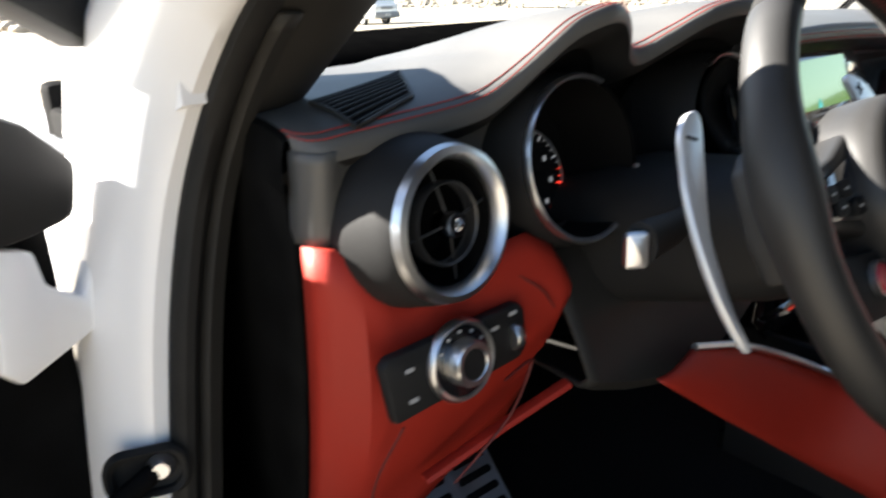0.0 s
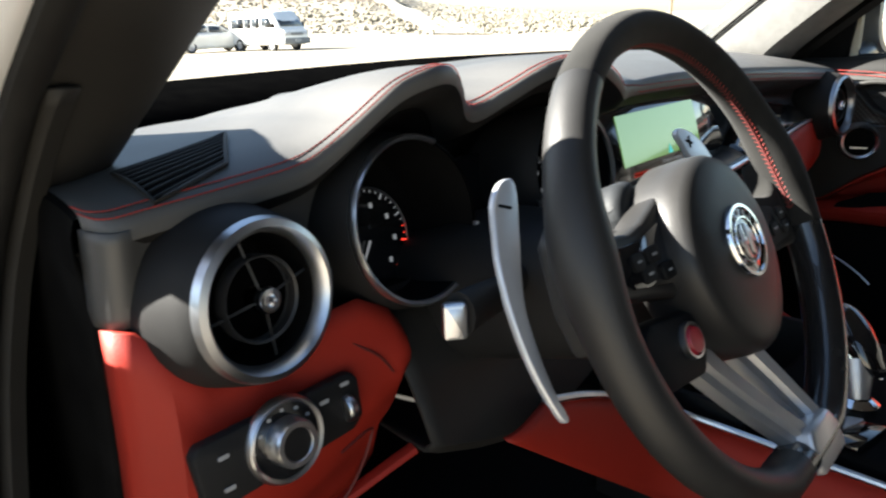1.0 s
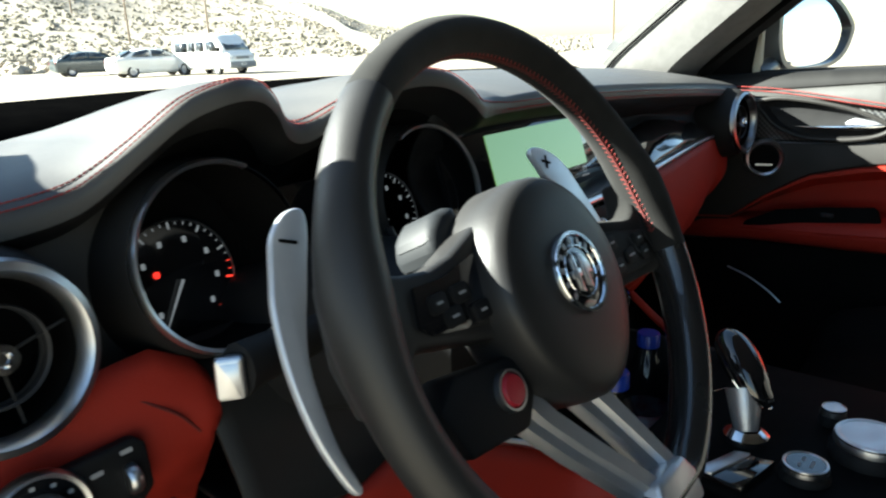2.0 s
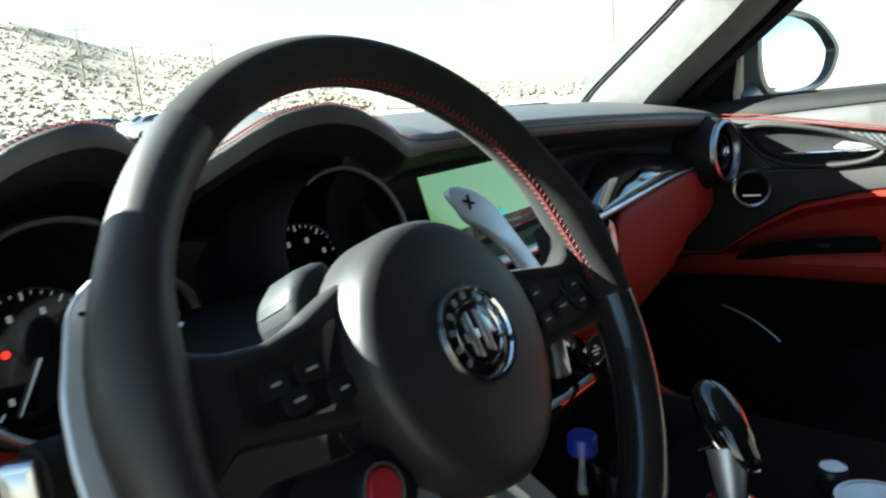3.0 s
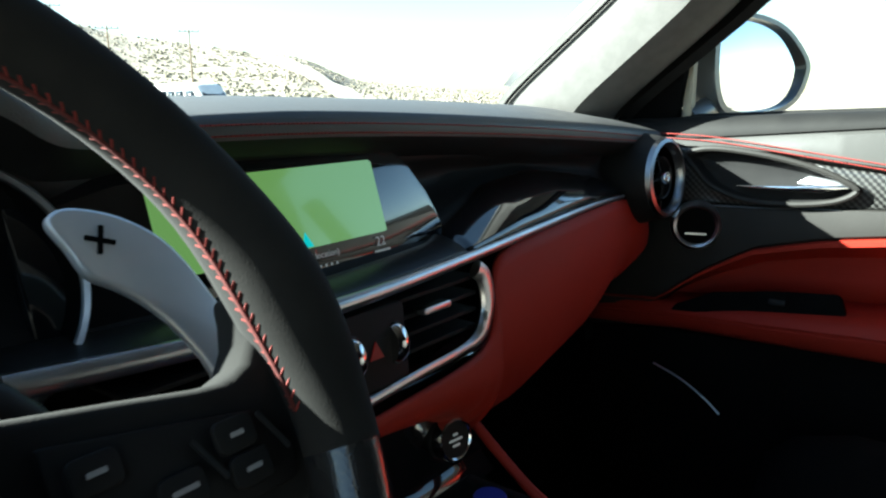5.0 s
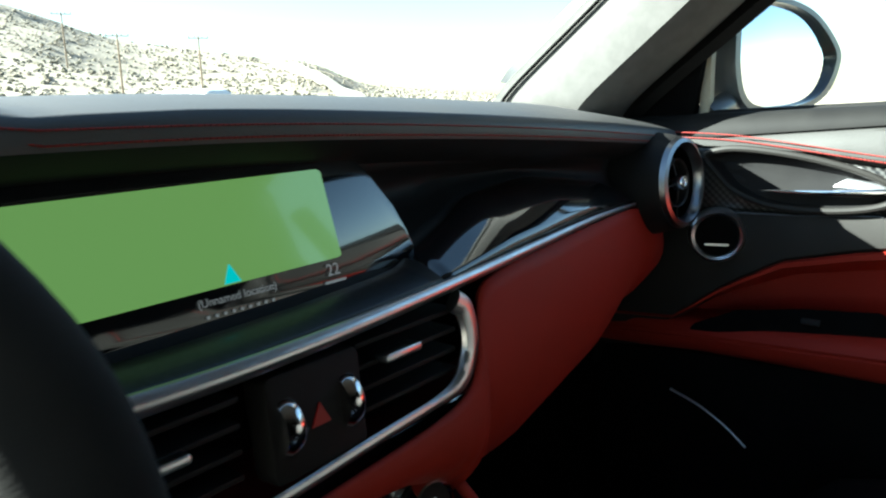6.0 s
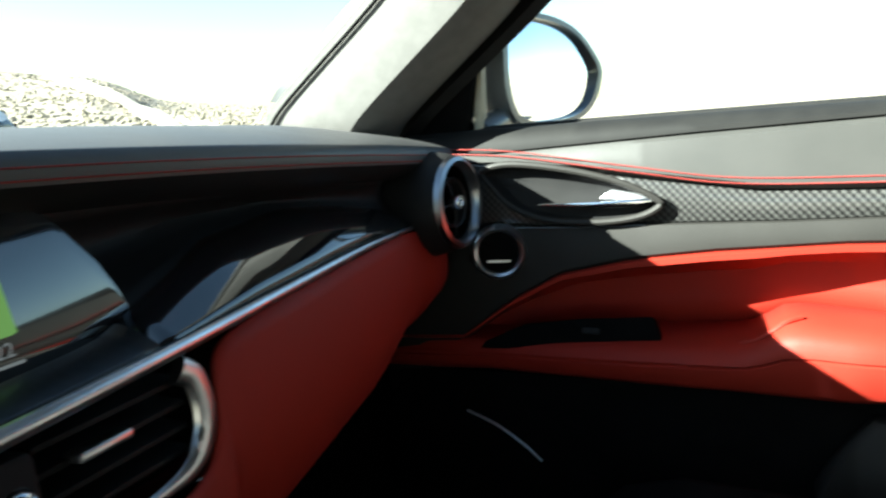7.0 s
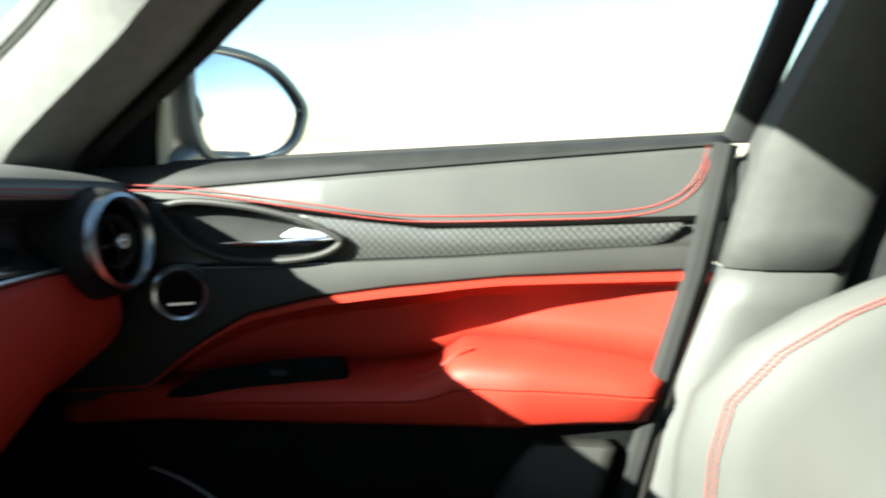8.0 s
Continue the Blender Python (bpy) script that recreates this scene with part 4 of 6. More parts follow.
for y, x, z0, z1 in ((-0.145, 0.050, 0.905, 0.985), (-0.12, 0.062, 0.893, 0.990), (-0.06, 0.072, 0.875, 0.992), (0.03, 0.080, 0.850, 0.985), (0.08, 0.080, 0.84, 0.97)):
    ring.append([(-0.358 + x * math.copysign(abs(math.cos(a)) ** 0.6, math.cos(a)), y, (z0 + z1) / 2 + (z1 - z0) / 2 * math.copysign(abs(math.sin(a)) ** 0.7, math.sin(a))) for a in (2 * math.pi * k / 24 for k in range(24))])
part("shroud", sheet(ring, close_v=True, caps=True), BLACK, col, "black column shroud")
rows = []
for x, low in ((-0.488, 0.815), (-0.47, 0.805), (-0.42, 0.785), (-0.36, 0.768), (-0.30, 0.768), (-0.24, 0.79), (-0.20, 0.82)):
    rows.append([(x, y, 0.935 + (low - 0.935) * t) for t, y in ((0, 0.05), (0.15, 0.030), (0.4, 0.010), (0.7, -0.010), (0.92, -0.022), (1.0, -0.012))] + [(x, 0.10, low + 0.01)])
part("column_panel", sheet(rows), PLASTIC, col, "grained dark panel under the column", solid=0.004)


PADDLES = {
    1: [(0.1225, 0.090), (0.1240, 0.0945), (0.1295, 0.0965), (0.137, 0.0955), (0.148, 0.0915), (0.158, 0.0850), (0.166, 0.0770), (0.1725, 0.0655), (0.1775, 0.0520), (0.182, 0.0400), (0.186, 0.0290), (0.190, 0.010),
        (0.170, 0.005), (0.1660, 0.0190), (0.1635, 0.0280), (0.1590, 0.0375), (0.1535, 0.0470), (0.1465, 0.0555), (0.1385, 0.0625), (0.1320, 0.0670), (0.1290, 0.0715), (0.1265, 0.080)],
    -1: [(-0.1635, 0.0640), (-0.1590, 0.0745), (-0.1540, 0.0845), (-0.1465, 0.0920), (-0.1370, 0.0970), (-0.1275, 0.0965), (-0.1260, 0.0900), (-0.1300, 0.0790), (-0.1370, 0.0660), (-0.1450, 0.0500), (-0.1530, 0.0350),
         (-0.1610, 0.0150), (-0.1640, -0.0100), (-0.1640, -0.0350), (-0.1600, -0.0570), (-0.1645, -0.0590), (-0.1690, -0.0500), (-0.1745, -0.0280), (-0.1765, -0.0050), (-0.1755, 0.0180), (-0.1725, 0.0370), (-0.1690, 0.0510)],
}


def paddle(s):
    pm = W @ Matrix.Translation((0, 0, -0.056))
    pd = part("shift_paddle", slab(smooth_outline(PADDLES[s]), 0.006, pm, 0.0020, seg=3), PADDLEMETAL, col, "long satin aluminium shift paddle")
    c = pm @ Matrix.Translation((0.1390, 0.0815, 0.0006) if s > 0 else (-0.1450, 0.0800, 0.0006)) @ pose(0, 0, 0, 0, 0, -20)
    part("paddle_mark", slab(rounded(0.012, 0.0020, 0.0005), 0.0006, c), VOID, pd)
    if s > 0:
        part("paddle_mark", slab(rounded(0.0020, 0.012, 0.0005), 0.0006, c @ Matrix.Translation((0, 0, 0.0004))), VOID, pd)


def smooth_outline(points):
    """Eases a closed outline and turns it so that its face looks along local z."""
    o = [(p.x, p.y) for p in smooth_line([(x, y, 0) for x, y in points], 3, closed=True)]
    area = sum(a[0] * b[1] - b[0] * a[1] for a, b in zip(o, o[1:] + o[:1]))
    return o if area > 0 else o[::-1]


PADDLEMETAL = material("brushed paddle aluminium", (0.62, 0.635, 0.66), 0.34, 0.55, colour2=(0.56, 0.575, 0.60), scale=35, rough2=0.42)
paddle(1)
paddle(-1)
wiper = part("stalk", tube(smooth_line([(-0.30, -0.060, 0.948), (-0.245, -0.095, 0.935), (-0.205, -0.122, 0.922), (-0.185, -0.136, 0.916)], 5), lambda t: 0.010 + 0.004 * t, 12, squash=(0.8, 1.1)), BLACK, col, "black wiper stalk")
part("stalk_tip", slab(rounded(0.015, 0.030, 0.003), 0.010, frame_at((-0.177, -0.146, 0.912), (-0.35, -0.90, 0.25)), 0.003), SATIN, wiper, "silver stalk end")
st = part("stalk", tube(smooth_line([(-0.42, -0.060, 0.958), (-0.46, -0.075, 0.962), (-0.505, -0.086, 0.967), (-0.526, -0.091, 0.968)], 5), lambda t: 0.010 + 0.005 * t, 12, squash=(0.8, 1.1)), BLACK, col, "black indicator stalk")
part("stalk_tip", slab(rounded(0.016, 0.025, 0.003), 0.010, frame_at((-0.535, -0.096, 0.967), (-0.62, -0.78, 0.05)), 0.003), SATIN, st, "silver stalk end")

# ---- centre console ----
cons = thing("centre_console", "black centre console with red edge and rotary dials", "console", (0.02, -0.3, 0.7))
part("console_top", slab([(-0.125, -0.16), (-0.115, -0.13), (0.165, -0.13), (0.175, -0.16), (0.175, -0.62), (-0.135, -0.62)], 0.05, Matrix.Translation((0, 0, 0.728)), 0.008, seg=3), CONSOLE, cons, "black console top plate")
part("console_body", box((-0.130, -0.62, 0.36), (0.170, -0.14, 0.680), 0.01), VOID, cons)
for x in (-0.128, 0.160):
    part("well_wall", box((x, -0.14, 0.55), (x + 0.012, 0.04, 0.735), 0.003), BLACK, cons)
part("well_floor", box((-0.125, -0.14, 0.55), (0.168, 0.05, 0.575), 0.003), VOID, cons)
part("red_edge", tube(smooth_line([(0.172, 0.042, 0.820), (0.170, -0.010, 0.780), (0.169, -0.063, 0.742), (0.176, -0.10, 0.722), (0.180, -0.16, 0.712), (0.180, -0.30, 0.706)], 6), 0.0055, 10, squash=(0.8, 1)), RED, cons, "red leather edge roll")
hi = smooth_line([(-0.36, -0.040, 0.815), (-0.29, -0.050, 0.795), (-0.20, -0.062, 0.752), (-0.150, -0.10, 0.722), (-0.142, -0.2, 0.716), (-0.140, -0.35, 0.714), (-0.140, -0.6, 0.714)], 6)
lo = smooth_line([(-0.43, -0.050, 0.812), (-0.32, -0.060, 0.728), (-0.21, -0.085, 0.645), (-0.165, -0.15, 0.605), (-0.155, -0.25, 0.585), (-0.150, -0.4, 0.57), (-0.150, -0.6, 0.56)], 6)
part("red_side", sheet([[a.lerp(b, t) + Vector((-0.012 * math.sin(math.pi * t), -0.006 * math.sin(math.pi * t), 0)) for t in np.linspace(0, 1, 7)] for a, b in zip(hi, lo)]), RED, cons, "red leather console side sweeping under the column", solid=0.005)
part("trim_line", tube([p + Vector((-0.004, -0.004, 0.003)) for p in hi], 0.0038, 8), SATIN, cons, "satin chrome edge line")
part("trim_line", tube([(0.060, -0.160, 0.7285), (0.085, -0.175, 0.7285), (0.100, -0.19, 0.7285)], 0.0009, 8), CHROME, cons, "thin chrome line")


def console_dial(x, y, r, h, face, label):
    m = Matrix.Translation((x, y, 0.728))
    d = part("dial", lathe([(r * 1.12, 0.0), (r * 1.10, h * 0.35), (r, h * 0.6), (r * 0.98, h), (0, h)], m, 36), BLACK, cons, label)
    part("dial_rim", lathe([(r * 0.80, h), (r * 0.86, h + 0.0012), (r * 0.96, h + 0.0008), (r * 1.0, h - 0.003), (r * 1.0, h * 0.5)], m, 36), SATIN, d, "satin rim")
    part("dial_face", lathe([(0, h + 0.0006), (r * 0.82, h + 0.0006)], m, 36), face, d)
    return d


d = console_dial(-0.060, -0.288, 0.021, 0.014, PIANO, "flat rotary mode dial")
for x, y, w in ((-0.007, 0.004, 0.006), (0.006, 0.003, 0.008), (0.0, -0.006, 0.012)):
    part("dial_mark", slab(rounded(w, 0.003, 0.001), 0.0004, Matrix.Translation((-0.060 + x, -0.288 + y, 0.7432))), PRINT, d)
console_dial(0.060, -0.287, 0.0125, 0.019, SATIN, "small knurled rotary knob")
console_dial(0.014, -0.330, 0.034, 0.022, SATIN, "large silver rotary dial")
part("switch_plate", slab([(-0.125, -0.250), (-0.062, -0.262), (-0.068, -0.225), (-0.120, -0.205)], 0.006, Matrix.Translation((0, 0, 0.736)), 0.0015), PIANO, cons, "gloss black switch plate")
part("switch_trim", slab([(-0.122, -0.206), (-0.070, -0.226), (-0.066, -0.240), (-0.074, -0.238), (-0.122, -0.222)], 0.003, Matrix.Translation((0, 0, 0.7385)), 0.001), SATIN, cons, "silver switch trim")

# gear selector
gear = thing("gear_selector", "gloss black and silver gear selector on the console", "gear lever", (-0.022, -0.222, 0.728))
part("collar", lathe([(0.024, 0.0), (0.023, 0.006), (0.018, 0.010), (0.014, 0.012)], Matrix.Translation((-0.022, -0.222, 0.728)), 28), CHROME, gear, "bright collar")
ax = [(-0.022, -0.222, 0.736), (-0.016, -0.218, 0.752), (-0.006, -0.211, 0.775)]
part("stem", tube(smooth_line(ax, 5), lambda t: 0.012 + 0.006 * t, 16), DSAT, gear, "satin grey stem")
kn = [(0.004, -0.236, 0.762), (-0.002, -0.226, 0.772), (0.002, -0.212, 0.790), (0.012, -0.196, 0.806), (0.020, -0.184, 0.814), (0.024, -0.178, 0.814)]
part("grip", tube(smooth_line(kn, 6), lambda t: 0.004 + 0.0185 * math.sin(math.pi * min(1, max(0, 0.04 + 0.92 * t))) ** 0.6, 20, squash=(0.95, 0.8)), PIANO, gear, "gloss black grip")
part("grip_edge", tube(smooth_line([(-0.018, -0.196, 0.800), (-0.021, -0.210, 0.782), (-0.016, -0.226, 0.766), (0.0, -0.238, 0.757), (0.014, -0.234, 0.760)], 6), 0.0016, 8), CHROME, gear, "chrome edge line")

# ---- bottles ----
PET = pane("clear bottle plastic", (0.86, 0.9, 0.93), 1.2)
BLUECAP = material("blue cap plastic", (0.010, 0.035, 0.30), 0.35, colour2=(0.014, 0.045, 0.35), scale=40)
bottle = thing("water_bottle", "clear plastic water bottle with blue cap in the console well", "bottle", (-0.060, -0.092, 0.575), "bottles in the console well")
m = Matrix.Translation((-0.060, -0.092, 0.575))
body = lathe([(0.0, 0.004), (0.020, 0.0), (0.029, 0.004), (0.031, 0.012), (0.031, 0.05), (0.0295, 0.055), (0.031, 0.06), (0.031, 0.10), (0.0295, 0.105), (0.031, 0.11), (0.030, 0.130), (0.025, 0.155), (0.0165, 0.176), (0.0125, 0.186), (0.0125, 0.196)], m, 36)
b = part("bottle_body", body, PET, bottle, "clear ribbed bottle")
part("water", lathe([(0.0, 0.006), (0.027, 0.007), (0.0295, 0.014), (0.0295, 0.110), (0.0, 0.110)], m, 32), pane("water", (0.80, 0.86, 0.88), 0.8), bottle)
part("bottle_label", lathe([(0.0316, 0.055), (0.0318, 0.056), (0.0318, 0.098), (0.0316, 0.099)], m, 36), material("printed label", (0.45, 0.05, 0.07), 0.4, colour2=(0.55, 0.57, 0.62), scale=45), bottle, "printed paper label")
cap = lathe([(0.0, 0.208), (0.0135, 0.208), (0.0148, 0.206), (0.0150, 0.190), (0.0125, 0.190)], m, 32)
part("cap", cap, BLUECAP, bottle, "blue screw cap")
copy_thing(bottle, Matrix.Translation((0.118, -0.052, 0.550)))

# ---- pedals ----
pedal = thing("pedal", "metal faced pedal with rubber studs in the footwell", "pedal", (-0.46, 0.23, 0.5), "pedals in the footwell")
m = frame_at((-0.47, 0.215, 0.535), (0, -0.75, 0.66))
part("pedal_plate", slab(rounded(0.075, 0.10, 0.012), 0.008, m, 0.003), DSAT, pedal, "brushed metal plate")
for k in range(4):
    part("rubber_stud", slab(rounded(0.055, 0.010, 0.004), 0.004, m @ Matrix.Translation((0, -0.034 + 0.022 * k, 0.003)), 0.001), RUBBER, pedal)
part("pedal_arm", tube([(-0.47, 0.225, 0.53), (-0.46, 0.30, 0.62), (-0.455, 0.38, 0.75)], 0.010, 8), VOID, pedal)
m2 = copy_thing(pedal, Matrix.Translation((-0.375, 0.25, 0.49)))

# ---- passenger door ----
door = thing("passenger_door", "closed passenger door with red leather panel and carbon trim", "car door", (0.74, -0.3, 0.75))
YS = list(np.linspace(0.16, -0.655, 42))
BELT = lambda y: 1.0545 - 0.0375 * (y - 0.004)
LOWC = [(-0.66, 0.966), (-0.573, 0.963), (-0.349, 0.949), (-0.213, 0.943), (-0.114, 0.937), (0.0, 0.934), (0.2, 0.93)]
REDT = [(-0.66, 0.937), (-0.543, 0.932), (-0.415, 0.926), (-0.281, 0.913), (-0.183, 0.899), (-0.095, 0.877), (-0.026, 0.835), (0.039, 0.782), (0.099, 0.72), (0.2, 0.66)]
ARM = [(-0.66, 0.822), (-0.577, 0.832), (-0.479, 0.841), (-0.385, 0.842), (-0.358, 0.838), (-0.335, 0.822), (-0.312, 0.810), (-0.231, 0.802), (-0.077, 0.788), (0.2, 0.765)]
BOT = [(-0.66, 0.768), (-0.567, 0.767), (-0.416, 0.760), (-0.20, 0.751), (0.0, 0.742), (0.2, 0.72)]



def skew(rows):
    """Leans the door's rear end with its closing edge."""
    out = []
    for r in rows:
        q = []
        for x, y, z in r:
            if y < -0.35:
                e = lerp([(0.4, -0.50), (0.69, -0.548), (0.752, -0.585), (0.80, -0.612), (0.937, -0.640), (1.08, -0.655)], z)
                y = -0.35 + (y + 0.35) * (e + 0.35) / (-0.655 + 0.35)
            q.append((x, y, z))
        out.append(q)
    return out


rows, waist = [], []
for y in YS:
    zb = BELT(y)
    zs = lerp([(-0.66, 0.993), (-0.541, 0.990), (-0.447, 0.987), (-0.323, 0.985), (-0.188, 1.000), (-0.04, 1.020), (0.2, 1.028)], y)
    cut = lerp([(-0.66, 0.003), (-0.5, 0.007), (-0.25, 0.014), (0.0, 0.024), (0.2, 0.03)], y)
    waist.append([(0.790, y, zb - 0.02), (0.785, y, zb), (0.765, y, zb + 0.004), (0.742, y, zb + 0.003), (0.730, y, zb - 0.2 * cut), (0.723, y, zb - 0.7 * cut), (0.7225, y, zb - cut), (0.73, y, zb - cut - 0.002)])
    zb -= cut
    rows.append([(0.745, y, zb - 0.004), (0.729, y, zb - 0.001), (0.721, y, zb - 0.008), (0.716, y, zs + 0.3 * (zb - 0.015 - zs)), (0.716, y, zs + 0.006), (0.722, y, zs), (0.735, y, zs - 0.003)])
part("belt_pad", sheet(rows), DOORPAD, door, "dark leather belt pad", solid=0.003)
part("waist_seal", sheet(waist), RUBBER, door, "black tapering waist seal", solid=0.003)
sw = smooth_line([(0.7142, 0.06, 1.030), (0.7142, -0.040, 1.0245), (0.7142, -0.188, 1.004), (0.7142, -0.30, 0.991), (0.7142, -0.447, 0.9925), (0.7142, -0.541, 0.996), (0.7142, -0.59, 1.006), (0.7142, -0.617, 1.024), (0.7165, -0.631, 1.048), (0.724, -0.637, 1.070)], 14)
stitches(sw, door, 0.0042, 0.0034, 0.0008)
stitches([p + Vector((0.0, 0.003 if p.y < -0.58 else 0, 0.0065)) for p in sw], door, 0.0042, 0.0034, 0.0008)

# carbon weave trim and the plain grey rail under it
CARBON = bpy.data.materials.new("carbon weave")
CARBON.use_nodes = True
nt = CARBON.node_tree
b = nt.nodes["Principled BSDF"]
tc, w1, w2, mx, mp = (nt.nodes.new(k) for k in ("ShaderNodeTexCoord", "ShaderNodeTexWave", "ShaderNodeTexWave", "ShaderNodeMix", "ShaderNodeMapping"))
mp.inputs["Rotation"].default_value = (radians(45), 0, 0)
nt.links.new(tc.outputs["Object"], mp.inputs[0])
w1.wave_type = w2.wave_type = "BANDS"
w1.bands_direction, w2.bands_direction = "Y", "Z"
for w in (w1, w2):
    w.inputs["Scale"].default_value, w.inputs["Distortion"].default_value = 48, 0.4
    nt.links.new(mp.outputs[0], w.inputs[0])
mx.data_type, mx.blend_type = "FLOAT", "MIX"
mx.inputs[0].default_value = 0.35
nt.links.new(w1.outputs["Fac"], mx.inputs[2])
nt.links.new(w2.outputs["Fac"], mx.inputs[3])
rp = nt.nodes.new("ShaderNodeValToRGB")
rp.color_ramp.elements[0].color, rp.color_ramp.elements[1].color = (0.006, 0.006, 0.006, 1), (0.07, 0.07, 0.067, 1)
rp.color_ramp.elements[0].position, rp.color_ramp.elements[1].position = 0.3, 0.8
nt.links.new(mx.outputs[0], rp.inputs[0])
nt.links.new(rp.outputs[0], b.inputs["Base Color"])
b.inputs["Roughness"].default_value, b.inputs["Coat Weight"].default_value, b.inputs["Coat Roughness"].default_value = 0.4, 0.6, 0.05
rows = []
for y in np.linspace(0.05, -0.610, 90):
    zs = lerp([(-0.66, 0.990), (-0.541, 0.986), (-0.447, 0.983), (-0.323, 0.981), (-0.188, 0.996), (-0.04, 1.016), (0.2, 1.024)], y)
    zl = lerp(LOWC, y)
    if y < -0.57:
        zl += (zs - zl) * ((-0.57 - y) / 0.045) ** 2
    rows.append([(0.7215 - 0.003 * math.sin(math.pi * t), y, zs + (zl - zs) * t) for t in np.linspace(0, 1, 15)])
OVAL = [(0.004, 1.006), (-0.030, 1.016), (-0.097, 1.010), (-0.165, 0.995), (-0.212, 0.974), (-0.216, 0.964), (-0.19, 0.951), (-0.14, 0.944), (-0.08, 0.946), (-0.035, 0.962), (-0.010, 0.985)]


def in_oval(y, z):
    inside = False
    for (a, b), (c, d) in zip(OVAL, OVAL[1:] + OVAL[:1]):
        if (b > z) != (d > z) and y < (c - a) * (z - b) / (d - b) + a:
            inside = not inside
    return inside


carbon = sheet(rows)
bmesh.ops.delete(carbon, geom=[f for f in carbon.faces if in_oval(*f.calc_center_median()[1:])], context="FACES")
part("carbon_trim", carbon, CARBON, door, "glossy carbon weave trim", solid=0.003)
rows = []
for y in YS:
    zs = lerp([(-0.66, 0.994), (-0.541, 0.990), (-0.447, 0.987), (-0.323, 0.985), (-0.188, 1.000), (-0.04, 1.020), (0.2, 1.028)], y)
    zl, zr = lerp(LOWC, y), lerp(REDT, y)
    rows.append([(0.729, y, zs), (0.727, y, zl), (0.716, y, zl - 0.003), (0.711, y, min(zl - 0.010, (zl + zr) / 2)), (0.711, y, zr + 0.004), (0.716, y, zr - 0.002), (0.73, y, zr - 0.006)])
part("door_rail", sheet(skew(rows)), PLASTIC, door, "plain dark grey door rail", solid=0.003)
part("trim_line", tube([(0.7145, y, lerp(LOWC, y) - 0.0015) for y in np.linspace(-0.02, -0.20, 12)], 0.0013, 8), material("dull silver line", (0.16, 0.16, 0.165), 0.5, 1.0, colour2=(0.12, 0.12, 0.125), scale=60), door, "thin silver line")

# recessed red panel, armrest and lower red pad
rows = []
for y in YS:
    zr, za = lerp(REDT, y), lerp(ARM, y)
    zr = max(zr, za + 0.004)
    h = zr - za
    dp = lerp([(-0.66, -0.002), (-0.62, 0.003), (-0.5, 0.022), (-0.4, 0.043), (-0.3, 0.062), (-0.1, 0.066), (0.2, 0.035)], y)
    rows.append([(0.722, y, zr), (0.706, y, zr - 0.04 * h), (0.7065, y, zr - 0.085 * h), (0.722 + 0.6 * dp, y, zr - 0.17 * h), (0.722 + dp, y, zr - 0.36 * h), (0.724 + dp, y, zr - 0.7 * h), (0.722 + dp, y, za - 0.002)])
part("red_panel", sheet(skew(rows)), RED, door, "recessed red leather panel", solid=0.003)
rows = []
for y in YS:
    za, zb = lerp(ARM, y), lerp(BOT, y)
    out = lerp([(-0.66, 0.676), (-0.62, 0.668), (-0.45, 0.660), (-0.33, 0.672), (-0.2, 0.678), (0.0, 0.695), (0.2, 0.71)], y)
    seam = za - 0.42 * (za - zb)
    rows.append([(0.80, y, za), (0.715, y, za - 0.001), (0.69 + (out - 0.66) * 0.5, y, za - 0.004), (out + 0.008, y, za - 0.010), (out, y, za - 0.020), (out - 0.001, y, seam + 0.002), (out + 0.003, y, seam), (out - 0.002, y, seam - 0.003), (out + 0.001, y, zb + 0.008), (out + 0.012, y, zb), (0.73, y, zb)])
rows = [[(x, y if y > -0.35 else -0.35 + (y + 0.35) * lerp([(0.66, 0.86), (0.70, 0.92), (0.80, 0.96)], x), z) for x, y, z in r] for r in skew(rows)]
part("armrest", sheet(rows), RED, door, "red leather armrest pad with a seam", solid=0.003, sharp=50)
part("grip_edge", tube(smooth_line([(0.700, -0.310, 0.808), (0.696, -0.325, 0.814), (0.696, -0.342, 0.826), (0.698, -0.356, 0.837), (0.705, -0.372, 0.842)], 5), 0.003, 8), RED, door)
sp = part("window_switch", slab([(-0.118, -0.032), (-0.112, -0.022), (-0.060, 0.004), (0.020, 0.018), (0.103, 0.026), (0.108, 0.020), (0.118, -0.006), (0.116, -0.014), (0.03, -0.026)], 0.02, frame_at((0.708, -0.105, 0.802), (-1, 0, 0.35)), 0.003), VOID, door, "black window switch block")
part("button", slab(rounded(0.022, 0.008, 0.002), 0.004, frame_at((0.7045, -0.135, 0.806), (-1, 0, 0.35)), 0.001), BLACK, sp)
# lower black part with its pocket and speaker
rows = []
for y in YS:
    zb = lerp(BOT, y)
    out = lerp([(-0.66, 0.690), (0.0, 0.700), (0.2, 0.715)], y)
    rows.append([(0.73, y, zb + 0.004), (out, y, zb - 0.004), (out, y, zb - 0.08), (out - 0.006, y, zb - 0.16), (out - 0.010, y, 0.46), (0.74, y, 0.42)])
# footwell shade put into the panel's near-zero black
part("lower_panel", sheet(skew(rows)), VOID, door, "plastic lower door panel, blackened for the footwell shade", solid=0.003)
part("pocket_edge", tube(smooth_line([(0.686, 0.030, 0.685), (0.684, -0.012, 0.671), (0.682, -0.050, 0.650), (0.681, -0.075, 0.630)], 6), 0.0018, 8), SATIN, door, "thin bright speaker edge")
rows = []
